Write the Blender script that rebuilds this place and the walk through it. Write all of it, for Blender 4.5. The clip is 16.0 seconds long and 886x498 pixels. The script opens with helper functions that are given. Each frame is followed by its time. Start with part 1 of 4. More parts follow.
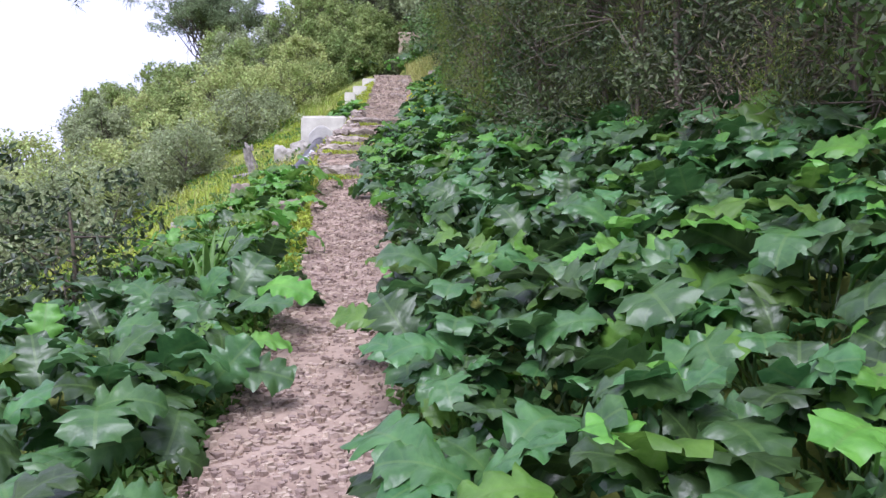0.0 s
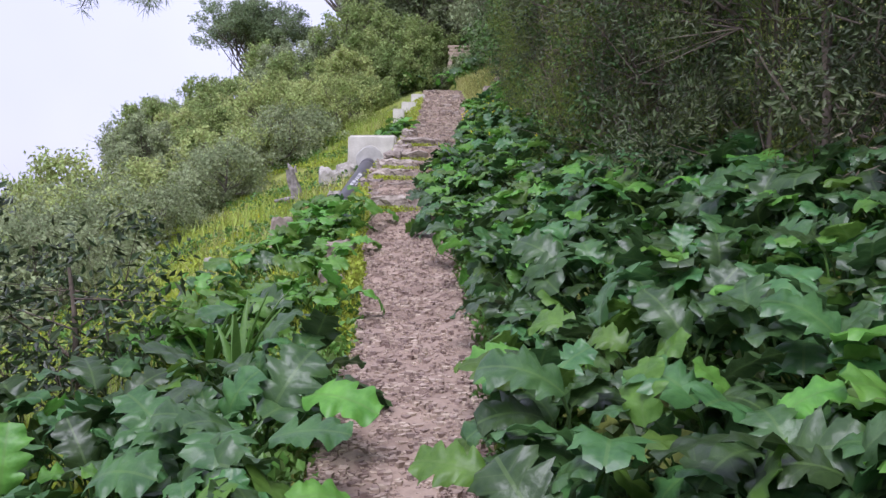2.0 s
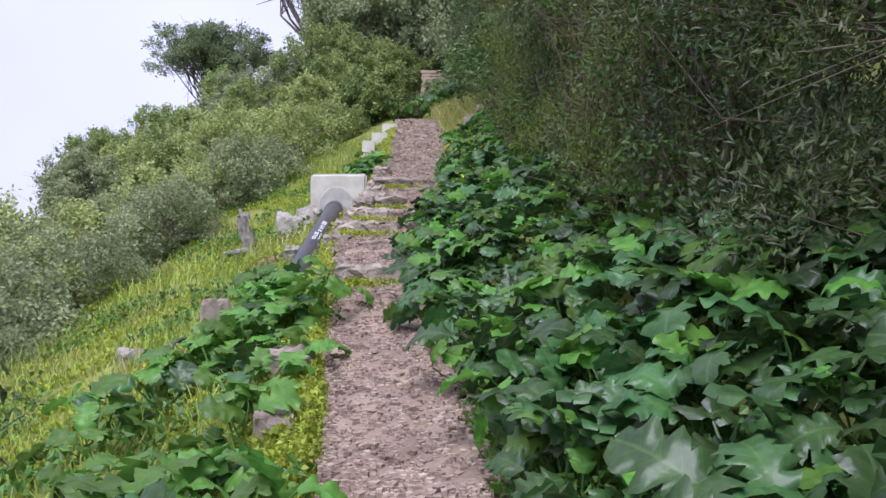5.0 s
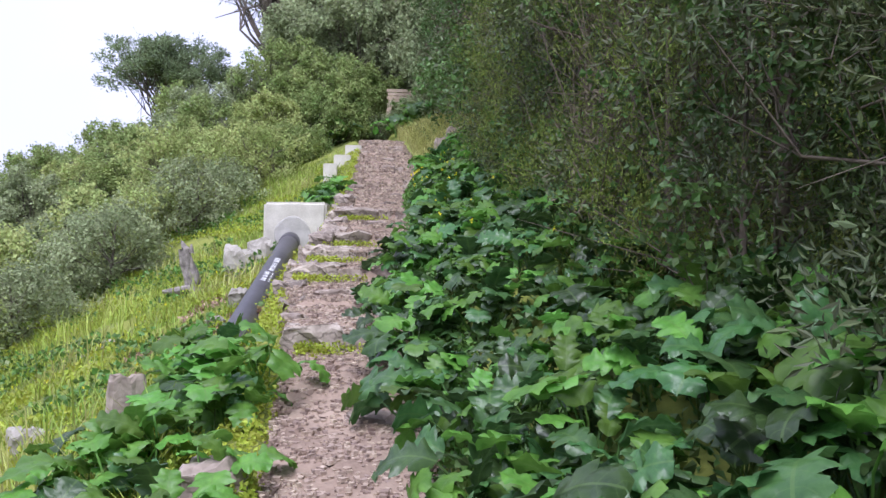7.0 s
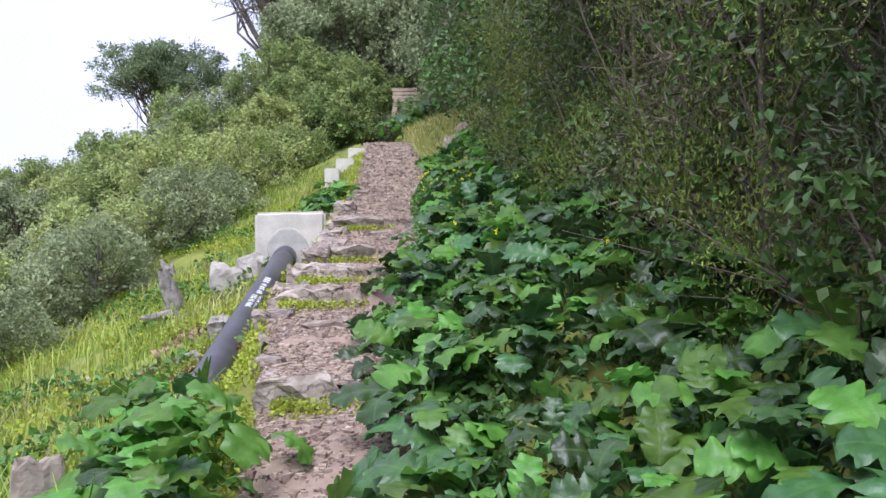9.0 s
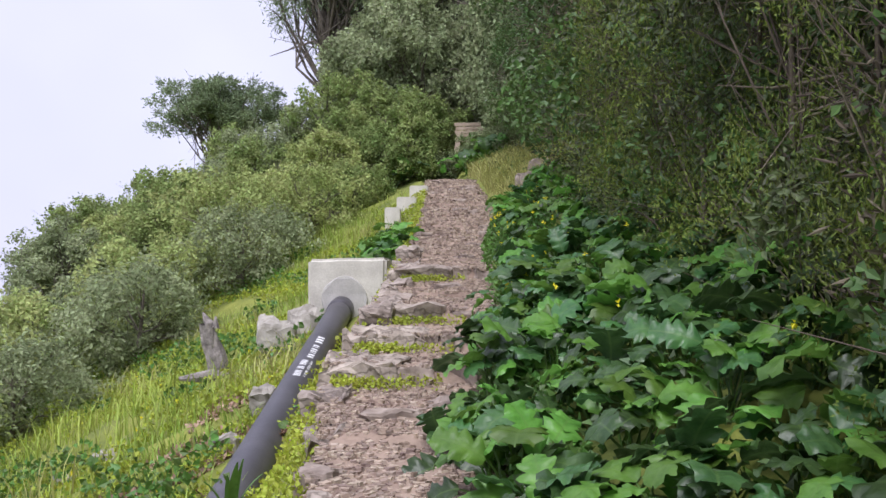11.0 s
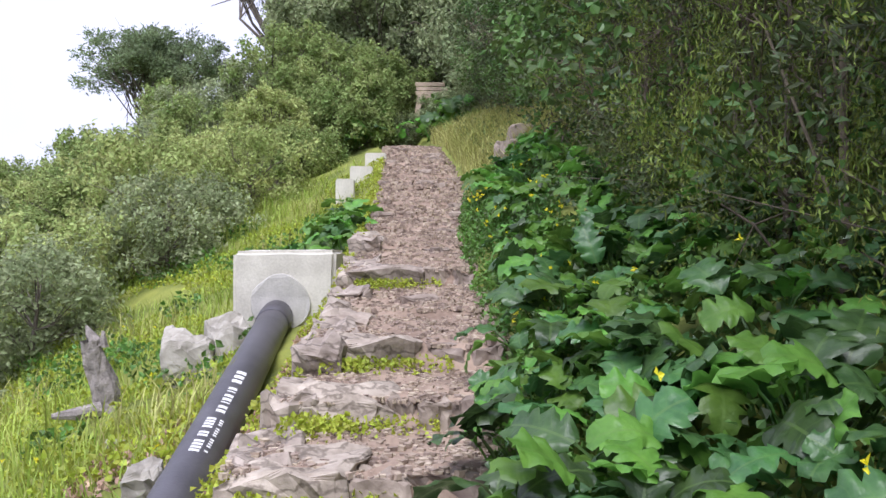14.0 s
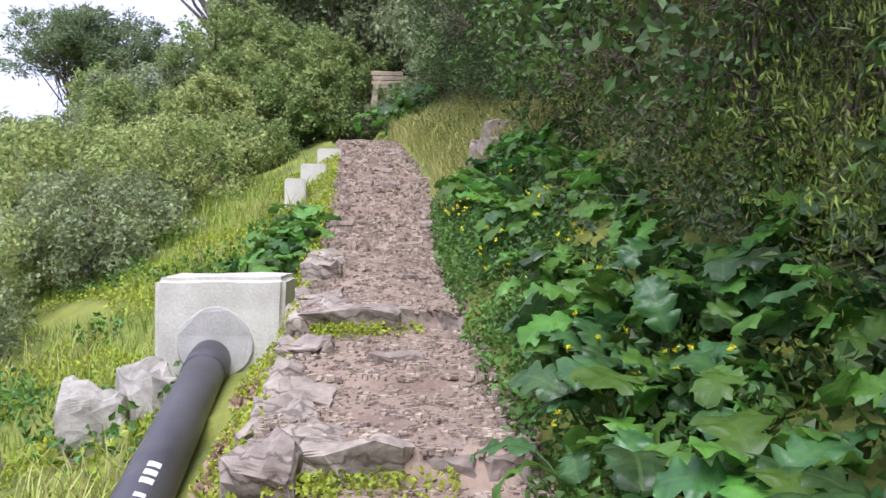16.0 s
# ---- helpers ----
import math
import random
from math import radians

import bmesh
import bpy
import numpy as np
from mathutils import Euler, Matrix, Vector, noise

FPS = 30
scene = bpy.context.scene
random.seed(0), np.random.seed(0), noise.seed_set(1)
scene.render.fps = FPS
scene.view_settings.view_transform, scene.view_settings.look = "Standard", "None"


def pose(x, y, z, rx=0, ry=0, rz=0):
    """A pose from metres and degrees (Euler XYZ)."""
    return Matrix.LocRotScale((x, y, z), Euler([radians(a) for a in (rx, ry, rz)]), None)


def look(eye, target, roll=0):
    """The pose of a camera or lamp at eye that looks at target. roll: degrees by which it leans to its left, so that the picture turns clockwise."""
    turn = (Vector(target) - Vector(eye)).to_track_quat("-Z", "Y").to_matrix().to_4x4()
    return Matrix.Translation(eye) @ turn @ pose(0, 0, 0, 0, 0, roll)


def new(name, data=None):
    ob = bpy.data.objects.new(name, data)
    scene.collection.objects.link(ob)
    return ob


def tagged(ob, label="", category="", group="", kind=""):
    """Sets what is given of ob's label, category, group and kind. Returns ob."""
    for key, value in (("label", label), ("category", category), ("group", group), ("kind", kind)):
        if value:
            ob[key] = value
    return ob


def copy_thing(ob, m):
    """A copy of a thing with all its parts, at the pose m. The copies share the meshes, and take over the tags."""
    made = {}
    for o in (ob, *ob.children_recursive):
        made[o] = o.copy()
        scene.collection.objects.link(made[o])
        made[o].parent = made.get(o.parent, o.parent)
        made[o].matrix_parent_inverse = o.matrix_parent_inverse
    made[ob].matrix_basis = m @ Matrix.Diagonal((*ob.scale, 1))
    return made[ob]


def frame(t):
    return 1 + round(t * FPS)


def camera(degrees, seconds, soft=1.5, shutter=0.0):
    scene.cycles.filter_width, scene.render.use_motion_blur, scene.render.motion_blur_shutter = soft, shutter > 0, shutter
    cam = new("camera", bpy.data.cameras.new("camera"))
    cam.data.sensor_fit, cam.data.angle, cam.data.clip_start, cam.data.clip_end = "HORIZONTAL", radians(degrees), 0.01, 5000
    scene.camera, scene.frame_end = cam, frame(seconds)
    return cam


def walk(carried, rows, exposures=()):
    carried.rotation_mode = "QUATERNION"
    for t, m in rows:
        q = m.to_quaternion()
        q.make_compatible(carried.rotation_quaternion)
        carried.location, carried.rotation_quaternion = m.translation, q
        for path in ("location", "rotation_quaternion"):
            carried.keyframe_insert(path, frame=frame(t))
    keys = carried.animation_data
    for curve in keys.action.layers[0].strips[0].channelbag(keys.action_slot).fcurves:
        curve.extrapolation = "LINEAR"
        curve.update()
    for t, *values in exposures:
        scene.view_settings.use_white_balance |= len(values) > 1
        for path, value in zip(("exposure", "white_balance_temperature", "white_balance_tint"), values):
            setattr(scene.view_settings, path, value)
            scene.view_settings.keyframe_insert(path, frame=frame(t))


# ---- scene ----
cam = camera(50.7, 16.0, soft=1.5)
PATH = [
    (0, (0.015, 0.007, 1.495), (0.011, 2.003, 1.364), 0.1),
    (0.5, (-0.053, 0.345, 1.557), (-0.084, 2.341, 1.43), 0.0),
    (1, (-0.197, 0.693, 1.656), (-0.243, 2.689, 1.541), 0.2),
    (1.5, (-0.233, 1.079, 1.644), (-0.298, 3.075, 1.536), 0.2),
    (2, (-0.276, 1.397, 1.715), (-0.367, 3.392, 1.611), 0.5),
    (2.5, (-0.357, 1.728, 1.797), (-0.457, 3.723, 1.693), 0.5),
    (3, (-0.401, 2.14, 1.817), (-0.5, 4.136, 1.753), 0.5),
    (3.5, (-0.447, 2.554, 1.895), (-0.546, 4.551, 1.836), 0.6),
    (4, (-0.517, 2.952, 1.99), (-0.604, 4.949, 1.934), 0.3),
    (4.2, (-0.519, 3.114, 1.996), (-0.595, 5.111, 1.93), 0.0),
    (6.3, (-0.591, 4.686, 2.215), (-0.553, 6.686, 2.196), 0.6),
    (6.5, (-0.602, 4.816, 2.201), (-0.559, 6.816, 2.181), 0.5),
    (7, (-0.631, 5.185, 2.291), (-0.578, 7.184, 2.282), 0.4),
    (7.5, (-0.555, 5.617, 2.295), (-0.498, 7.616, 2.292), -0.4),
    (8, (-0.533, 5.912, 2.344), (-0.496, 7.912, 2.342), -1.0),
    (8.2, (-0.546, 6.061, 2.32), (-0.511, 8.06, 2.32), -1.1),
    (10.3, (-0.745, 7.378, 2.505), (-0.722, 9.378, 2.498), -1.4),
    (10.5, (-0.76, 7.493, 2.488), (-0.738, 9.493, 2.485), -1.5),
    (11, (-0.803, 7.905, 2.556), (-0.895, 9.902, 2.632), -1.0),
    (11.5, (-0.914, 8.3, 2.585), (-1.025, 10.296, 2.649), -0.7),
    (12, (-1.001, 8.61, 2.677), (-1.089, 10.608, 2.72), -0.6),
    (12.5, (-0.989, 9.016, 2.693), (-1.082, 11.013, 2.735), -0.8),
    (13, (-1.021, 9.455, 2.704), (-1.132, 11.451, 2.731), -1.2),
    (13.5, (-1.019, 9.846, 2.742), (-1.009, 11.846, 2.749), -0.8),
    (14, (-1.019, 10.207, 2.864), (-1.012, 12.207, 2.863), -0.5),
    (14.5, (-1.088, 10.641, 2.895), (-1.077, 12.641, 2.888), 0.9),
    (15, (-1.032, 11.068, 2.906), (-0.989, 13.068, 2.888), 0.6),
    (15.5, (-1.09, 11.401, 3.034), (-1.027, 13.4, 3.016), 0.2),
    (16, (-1.199, 11.713, 3.109), (-1.082, 13.709, 3.088), -0.1),
]
walk(cam, [(t, look(eye, target, roll)) for t, eye, target, roll in PATH],
     [(0, 1.12, 5700, 22), (1.5, 0.9, 5750, 22), (2.5, 0.72, 5800, 22), (4, 0.72, 5800, 21), (6.5, 0.95, 5750, 19), (8, 1.0, 5750, 19),
      (10.5, 0.88, 5850, 17), (11.5, 0.6, 6300, 17), (12, 0.66, 6250, 17), (12.5, 0.96, 6250, 16), (13, 0.72, 6250, 17), (14, 1.0, 6000, 16), (15, 1.0, 5900, 17), (16, 1.02, 5900, 17)])

# ---- world and light: a bright overcast sky with a wide soft sun from behind ----
SUN_ELEV, SUN_TURN = radians(60), radians(192)
world = bpy.data.worlds.new("overcast_sky")
scene.world = world
world.use_nodes = True
wn, wl = world.node_tree.nodes, world.node_tree.links
wn.clear()
w_out, w_bg = wn.new("ShaderNodeOutputWorld"), wn.new("ShaderNodeBackground")
w_sky = wn.new("ShaderNodeTexSky")
w_sky.sky_type, w_sky.sun_disc, w_sky.sun_elevation, w_sky.sun_rotation = "NISHITA", False, SUN_ELEV, SUN_TURN
w_noise, w_ramp, w_mix = wn.new("ShaderNodeTexNoise"), wn.new("ShaderNodeValToRGB"), wn.new("ShaderNodeMix")
w_noise.inputs["Scale"].default_value, w_noise.inputs["Detail"].default_value = 1.6, 4
w_ramp.color_ramp.elements[0].position, w_ramp.color_ramp.elements[1].position = 0.35, 0.65
w_ramp.color_ramp.elements[0].color, w_ramp.color_ramp.elements[1].color = (6.5, 6.5, 8.2, 1), (8.2, 8.2, 9.6, 1)
w_mix.data_type = "RGBA"
w_mix.inputs[0].default_value = 0.9
wl.new(w_noise.outputs["Fac"], w_ramp.inputs["Fac"])
wl.new(w_sky.outputs[0], w_mix.inputs[6])
wl.new(w_ramp.outputs[0], w_mix.inputs[7])
wl.new(w_mix.outputs[2], w_bg.inputs["Color"])
w_bg.inputs["Strength"].default_value = 0.075
wl.new(w_bg.outputs[0], w_out.inputs["Surface"])

sun = new("sun", bpy.data.lights.new("sun", "SUN"))
sun.data.energy, sun.data.angle, sun.data.color = 2.3, radians(40), (1.0, 0.98, 0.95)
sun.matrix_world = look((-1.9, -9, 16), (0, 0, 0))


# ---- materials ----
def material(name, low, high, scale=8.0, rough=0.8, bump=0.3, fine=60.0, piece="", spread=0.35, through_light=0.0, metal=0.0, extra=None, spec=0.5):
    """Two scales of noise between two colours, fine relief, and variation piece by piece ("island" or "object")."""
    m = bpy.data.materials.new(name)
    m.use_nodes = True
    n, l = m.node_tree.nodes, m.node_tree.links
    b = n["Principled BSDF"]
    b.inputs["Roughness"].default_value, b.inputs["Metallic"].default_value = rough, metal
    b.inputs["Specular IOR Level"].default_value = spec
    co = n.new("ShaderNodeTexCoord")
    big, small = n.new("ShaderNodeTexNoise"), n.new("ShaderNodeTexNoise")
    for tex, s in ((big, scale), (small, fine)):
        tex.inputs["Scale"].default_value, tex.inputs["Detail"].default_value = s, 5
        l.new(co.outputs["Object"], tex.inputs["Vector"])
    add = n.new("ShaderNodeMath")
    add.operation = "MULTIPLY_ADD"
    add.inputs[1].default_value = 0.45
    l.new(small.outputs["Fac"], add.inputs[0])
    l.new(big.outputs["Fac"], add.inputs[2])
    ramp = n.new("ShaderNodeValToRGB")
    ramp.color_ramp.elements[0].position, ramp.color_ramp.elements[1].position = 0.5, 0.95
    ramp.color_ramp.elements[0].color, ramp.color_ramp.elements[1].color = (*low, 1), (*high, 1)
    l.new(add.outputs[0], ramp.inputs["Fac"])
    colour = ramp.outputs[0]
    if piece:
        if piece == "island":
            rnd = n.new("ShaderNodeNewGeometry").outputs["Random Per Island"]
        else:
            rnd = n.new("ShaderNodeObjectInfo").outputs["Random"]
        hsv, mr, mh = n.new("ShaderNodeHueSaturation"), n.new("ShaderNodeMapRange"), n.new("ShaderNodeMapRange")
        mr.inputs["To Min"].default_value, mr.inputs["To Max"].default_value = 1 - spread, 1 + spread
        mh.inputs["To Min"].default_value, mh.inputs["To Max"].default_value = 0.5 - 0.016 * spread / 0.35, 0.5 + 0.014 * spread / 0.35
        l.new(rnd, mr.inputs["Value"])
        l.new(rnd, mh.inputs["Value"])
        l.new(mr.outputs[0], hsv.inputs["Value"])
        l.new(mh.outputs[0], hsv.inputs["Hue"])
        l.new(colour, hsv.inputs["Color"])
        colour = hsv.outputs[0]
    if extra:
        colour = extra(n, l, colour)
    l.new(colour, b.inputs["Base Color"])
    bm_ = n.new("ShaderNodeBump")
    bm_.inputs["Strength"].default_value, bm_.inputs["Distance"].default_value = bump, 0.02
    l.new(add.outputs[0], bm_.inputs["Height"])
    l.new(bm_.outputs[0], b.inputs["Normal"])
    if through_light:
        tr, mx = n.new("ShaderNodeBsdfTranslucent"), n.new("ShaderNodeMixShader")
        mx.inputs[0].default_value = through_light
        l.new(colour, tr.inputs["Color"])
        l.new(b.outputs[0], mx.inputs[1])
        l.new(tr.outputs[0], mx.inputs[2])
        l.new(mx.outputs[0], n["Material Output"].inputs["Surface"])
    return m


def leaf_veins(n, l, colour):
    """A pale midrib and side veins, by the leaf's own map."""
    uv, sep = n.new("ShaderNodeUVMap"), n.new("ShaderNodeSeparateXYZ")
    l.new(uv.outputs[0], sep.inputs[0])

    def calc(op, a, b=None):
        k = n.new("ShaderNodeMath")
        k.operation = op
        for i, v in enumerate((a, b)):
            if v is not None:
                if isinstance(v, float):
                    k.inputs[i].default_value = v
                else:
                    l.new(v, k.inputs[i])
        return k.outputs[0]

    off = calc("ABSOLUTE", calc("SUBTRACT", sep.outputs[0], 0.5))
    mid = calc("LESS_THAN", off, 0.022)
    side = calc("SUBTRACT", calc("MULTIPLY", sep.outputs[1], 5.0), calc("MULTIPLY", off, 1.6))
    side = calc("LESS_THAN", calc("ABSOLUTE", calc("SUBTRACT", calc("FRACT", side), 0.5)), 0.035)
    vein = calc("MAXIMUM", mid, calc("MULTIPLY", side, 0.45))
    mx = n.new("ShaderNodeMix")
    mx.data_type = "RGBA"
    l.new(calc("MULTIPLY", vein, 0.3), mx.inputs[0])
    l.new(colour, mx.inputs[6])
    mx.inputs[7].default_value = (0.16, 0.26, 0.07, 1)
    return mx.outputs[2]


def strata_lines(n, l, colour):
    """Thin dark cracks along the stone's uneven beds."""
    co, w, ramp, mx = n.new("ShaderNodeTexCoord"), n.new("ShaderNodeTexWave"), n.new("ShaderNodeValToRGB"), n.new("ShaderNodeMix")
    w.bands_direction = "Z"
    for key, v in (("Scale", 4.5), ("Distortion", 9.0), ("Detail", 4.0), ("Detail Scale", 2.0)):
        w.inputs[key].default_value = v
    ramp.color_ramp.elements[0].position, ramp.color_ramp.elements[1].position = 0.0, 0.2
    ramp.color_ramp.elements[0].color, ramp.color_ramp.elements[1].color = (0.4, 0.38, 0.36, 1), (1, 1, 1, 1)
    l.new(co.outputs["Object"], w.inputs["Vector"])
    l.new(w.outputs["Fac"], ramp.inputs["Fac"])
    mx.data_type, mx.blend_type = "RGBA", "MULTIPLY"
    mx.inputs[0].default_value = 0.8
    l.new(colour, mx.inputs[6])
    l.new(ramp.outputs[0], mx.inputs[7])
    return mx.outputs[2]


M = {
    "acanthus": material("acanthus_leaf", (0.036, 0.09, 0.028), (0.085, 0.175, 0.05), 7, 0.34, 0.25, 40, "object", 0.5, 0.28, extra=leaf_veins),
    # Lighter acanthus copy: light on well-lit clumps, and fresh green, put into its colour.
    "acanthus_lit": material("lit_acanthus_leaf", (0.085, 0.21, 0.03), (0.17, 0.35, 0.055), 7, 0.42, 0.25, 40, "object", 0.4, 0.38, extra=leaf_veins),
    "stalk": material("leaf_stalk", (0.1, 0.2, 0.05), (0.16, 0.28, 0.08), 9, 0.5),
    "ground": material("grassy_soil", (0.11, 0.14, 0.026), (0.25, 0.27, 0.05), 1.7, 0.95, 0.8, 26),
    "path": material("trodden_earth", (0.18, 0.125, 0.092), (0.36, 0.27, 0.205), 2.4, 0.95, 0.9, 34),
    "gravel": material("gravel_stone", (0.22, 0.155, 0.118), (0.42, 0.33, 0.26), 9, 0.9, 0.4, 70, "island", 0.34),
    "pale_gravel": material("pale_limestone_gravel", (0.23, 0.175, 0.13), (0.44, 0.355, 0.28), 9, 0.9, 0.4, 70, "island", 0.34),
    "rock": material("weathered_rock", (0.18, 0.14, 0.112), (0.42, 0.35, 0.29), 6, 0.92, 1.0, 22, "object", 0.14),
    "ledge": material("layered_ledge_stone", (0.17, 0.135, 0.108), (0.44, 0.375, 0.315), 5, 0.92, 1.0, 26, "object", 0.2, extra=strata_lines),
    "pale_rock": material("pale_limestone", (0.22, 0.2, 0.165), (0.48, 0.45, 0.39), 5, 0.9, 0.9, 24),
    "concrete": material("old_concrete", (0.42, 0.395, 0.34), (0.66, 0.63, 0.555), 3.2, 0.9, 0.35, 48),
    "patch": material("cement_patch", (0.34, 0.325, 0.3), (0.5, 0.48, 0.445), 6, 0.92, 0.3, 60),
    "pipe": material("black_pipe_coating", (0.045, 0.042, 0.05), (0.085, 0.08, 0.09), 4, 0.42, 0.12, 70),
    "print": material("white_print", (0.6, 0.6, 0.6), (0.8, 0.8, 0.8), 30, 0.7),
    "bark": material("grey_bark", (0.09, 0.075, 0.06), (0.2, 0.17, 0.14), 12, 0.95, 0.9, 50),
    "deadwood": material("silvered_dead_wood", (0.12, 0.105, 0.095), (0.38, 0.34, 0.31), 14, 0.92, 1.0, 60),
    "twig": material("dry_twig", (0.075, 0.058, 0.043), (0.19, 0.15, 0.115), 10, 0.9, 0.4, 60, "island", 0.4),
    "lentisk": material("dark_shrub_leaf", (0.045, 0.068, 0.026), (0.12, 0.145, 0.055), 1.3, 0.55, 0.1, 40, "island", 0.55, 0.2),
    "ivy": material("climber_leaf", (0.048, 0.098, 0.026), (0.125, 0.205, 0.05), 1.3, 0.5, 0.1, 40, "island", 0.55, 0.28),
    "spray": material("yellow_green_spray", (0.1, 0.145, 0.02), (0.2, 0.25, 0.036), 1.3, 0.6, 0.1, 40, "island", 0.4, 0.25),
    "drybrush": material("brown_dry_brush", (0.09, 0.07, 0.048), (0.17, 0.14, 0.095), 1.3, 0.85, 0.1, 40, "island", 0.5, 0.1),
    # Far crowns are paler than leaf: the haze of distance is put into their colour.
    "olive": material("hazed_grey_green_crown", (0.24, 0.29, 0.15), (0.45, 0.5, 0.29), 0.9, 0.9, 0.1, 30, "island", 0.35, 0.42, spec=0.1),
    "green_tree": material("hazed_green_crown", (0.19, 0.27, 0.09), (0.42, 0.48, 0.19), 0.9, 0.9, 0.1, 30, "island", 0.4, 0.42, spec=0.1),
    "bright_tree": material("hazed_light_green_crown", (0.3, 0.37, 0.13), (0.54, 0.58, 0.24), 0.9, 0.9, 0.1, 30, "island", 0.4, 0.42, spec=0.1),
    "pine": material("pine_needles", (0.18, 0.24, 0.13), (0.3, 0.37, 0.2), 0.9, 0.6, 0.1, 30, "island", 0.4, 0.35),
    "dark_tree": material("hazed_dark_crown", (0.2, 0.26, 0.13), (0.37, 0.41, 0.23), 0.9, 0.85, 0.1, 30, "island", 0.4, 0.35, spec=0.1),
    "clover": material("clover_leaf", (0.24, 0.31, 0.03), (0.48, 0.53, 0.06), 1.5, 0.6, 0.1, 30, "island", 0.35, 0.35),
    "grass": material("grass_blade", (0.19, 0.29, 0.04), (0.43, 0.49, 0.095), 0.9, 0.6, 0.1, 30, "island", 0.4, 0.35),
    "drygrass": material("dry_grass", (0.29, 0.31, 0.08), (0.5, 0.48, 0.18), 1.2, 0.8, 0.1, 30, "island", 0.35, 0.3),
    "petal": material("yellow_petal", (0.75, 0.66, 0.01), (0.85, 0.78, 0.04), 8, 0.6, 0.1, 30, "", 0, 0.3),
    "fence": material("bleached_boards", (0.4, 0.3, 0.22), (0.55, 0.44, 0.34), 7, 0.9, 0.4, 40),
    "herb": material("small_herb_leaf", (0.06, 0.14, 0.025), (0.14, 0.26, 0.045), 1.3, 0.5, 0.1, 40, "island", 0.45, 0.3),
    "litter": material("dry_litter", (0.25, 0.15, 0.1), (0.45, 0.32, 0.23), 3, 0.95, 0.3, 40, "island", 0.4),
    "laurel": material("dark_glossy_leaf", (0.03, 0.055, 0.02), (0.07, 0.1, 0.04), 3, 0.35, 0.1, 40, "island", 0.5, 0.2),
}


# ---- mesh helpers ----
def build(name, verts, faces, mat, parent=None, smooth=False, uv=None, label=""):
    """One mesh object from arrays of vertices and of equal-sided faces."""
    verts, faces = np.asarray(verts, float), np.asarray(faces, int)
    me = bpy.data.meshes.new(name)
    k = faces.shape[1]
    me.vertices.add(len(verts))
    me.vertices.foreach_set("co", verts.ravel())
    me.loops.add(faces.size)
    me.loops.foreach_set("vertex_index", faces.ravel())
    me.polygons.add(len(faces))
    me.polygons.foreach_set("loop_start", np.arange(0, faces.size, k))
    me.polygons.foreach_set("use_smooth", np.full(len(faces), smooth))
    if uv is not None:
        layer = me.uv_layers.new(name="map")
        layer.data.foreach_set("uv", np.asarray(uv, float)[faces.ravel()].ravel())
    me.update(calc_edges=True)
    me.validate()
    me.materials.append(mat)
    ob = new(name, me)
    ob.parent = parent
    if label:
        ob["label"] = label
    return ob


def part(name, bm, mat, parent=None, label="", smooth=False):
    """A bmesh as one mesh object."""
    me = bpy.data.meshes.new(name)
    bmesh.ops.recalc_face_normals(bm, faces=bm.faces)
    bm.to_mesh(me)
    bm.free()
    me.materials.append(mat)
    if smooth:
        me.polygons.foreach_set("use_smooth", np.full(len(me.polygons), True))
    ob = new(name, me)
    ob.parent = parent
    if label:
        ob["label"] = label
    return ob


def stand(name, x, y, z, label, category, group="", turn=0.0):
    """An Empty at a thing's base."""
    ob = new(name)
    ob.empty_display_size = 0.1
    ob.matrix_basis = pose(x, y, z, 0, 0, turn)
    return tagged(ob, label, category, group)


def tubes(lines, sides=5):
    """Vertices and faces of tapered tubes along lines of (point, radius)."""
    vs, fs, base = [], [], 0
    for line in lines:
        pts = [Vector(p) for p, _ in line]
        for i, (p, r) in enumerate(line):
            d = (pts[min(i + 1, len(pts) - 1)] - pts[max(i - 1, 0)]).normalized()
            a = d.orthogonal().normalized() if abs(d.z) > 0.95 else d.cross(Vector((0, 0, 1))).normalized()
            b = d.cross(a)
            for k in range(sides):
                w = 2 * math.pi * k / sides
                vs.append(Vector(p) + float(r) * (math.cos(w) * a + math.sin(w) * b))
        for i in range(len(line) - 1):
            for k in range(sides):
                q, q2 = base + i * sides + k, base + i * sides + (k + 1) % sides
                fs.append((q, q2, q2 + sides, q + sides))
        base += sides * len(line)
    return np.array([tuple(v) for v in vs]), np.array(fs)


def leaf_cloud(rng, at, out, length, width, up=0.35, wild=0.8, fold=0.25, facing=False):
    """Small folded leaves at points, leaning along the outward ways, or with their blades turned to them."""
    n = len(at)
    way = out + rng.normal(0, wild, (n, 3)) + np.array([0, 0, up])
    way /= np.linalg.norm(way, axis=1, keepdims=True)
    side = np.cross(way, rng.normal(0, 1, (n, 3)))
    side /= np.linalg.norm(side, axis=1, keepdims=True) + 1e-9
    other = np.cross(side, way)
    tip, nor = (other, way) if facing else (way, other)
    ll = (length * rng.uniform(0.6, 1.35, n))[:, None]
    ww = (width * rng.uniform(0.7, 1.3, n))[:, None]
    v = np.stack([at, at + tip * ll * 0.45 + side * ww * 0.5 + nor * ww * fold,
                  at + tip * ll, at + tip * ll * 0.45 - side * ww * 0.5 + nor * ww * fold], 1).reshape(-1, 3)
    return v, np.arange(4 * n).reshape(n, 4)


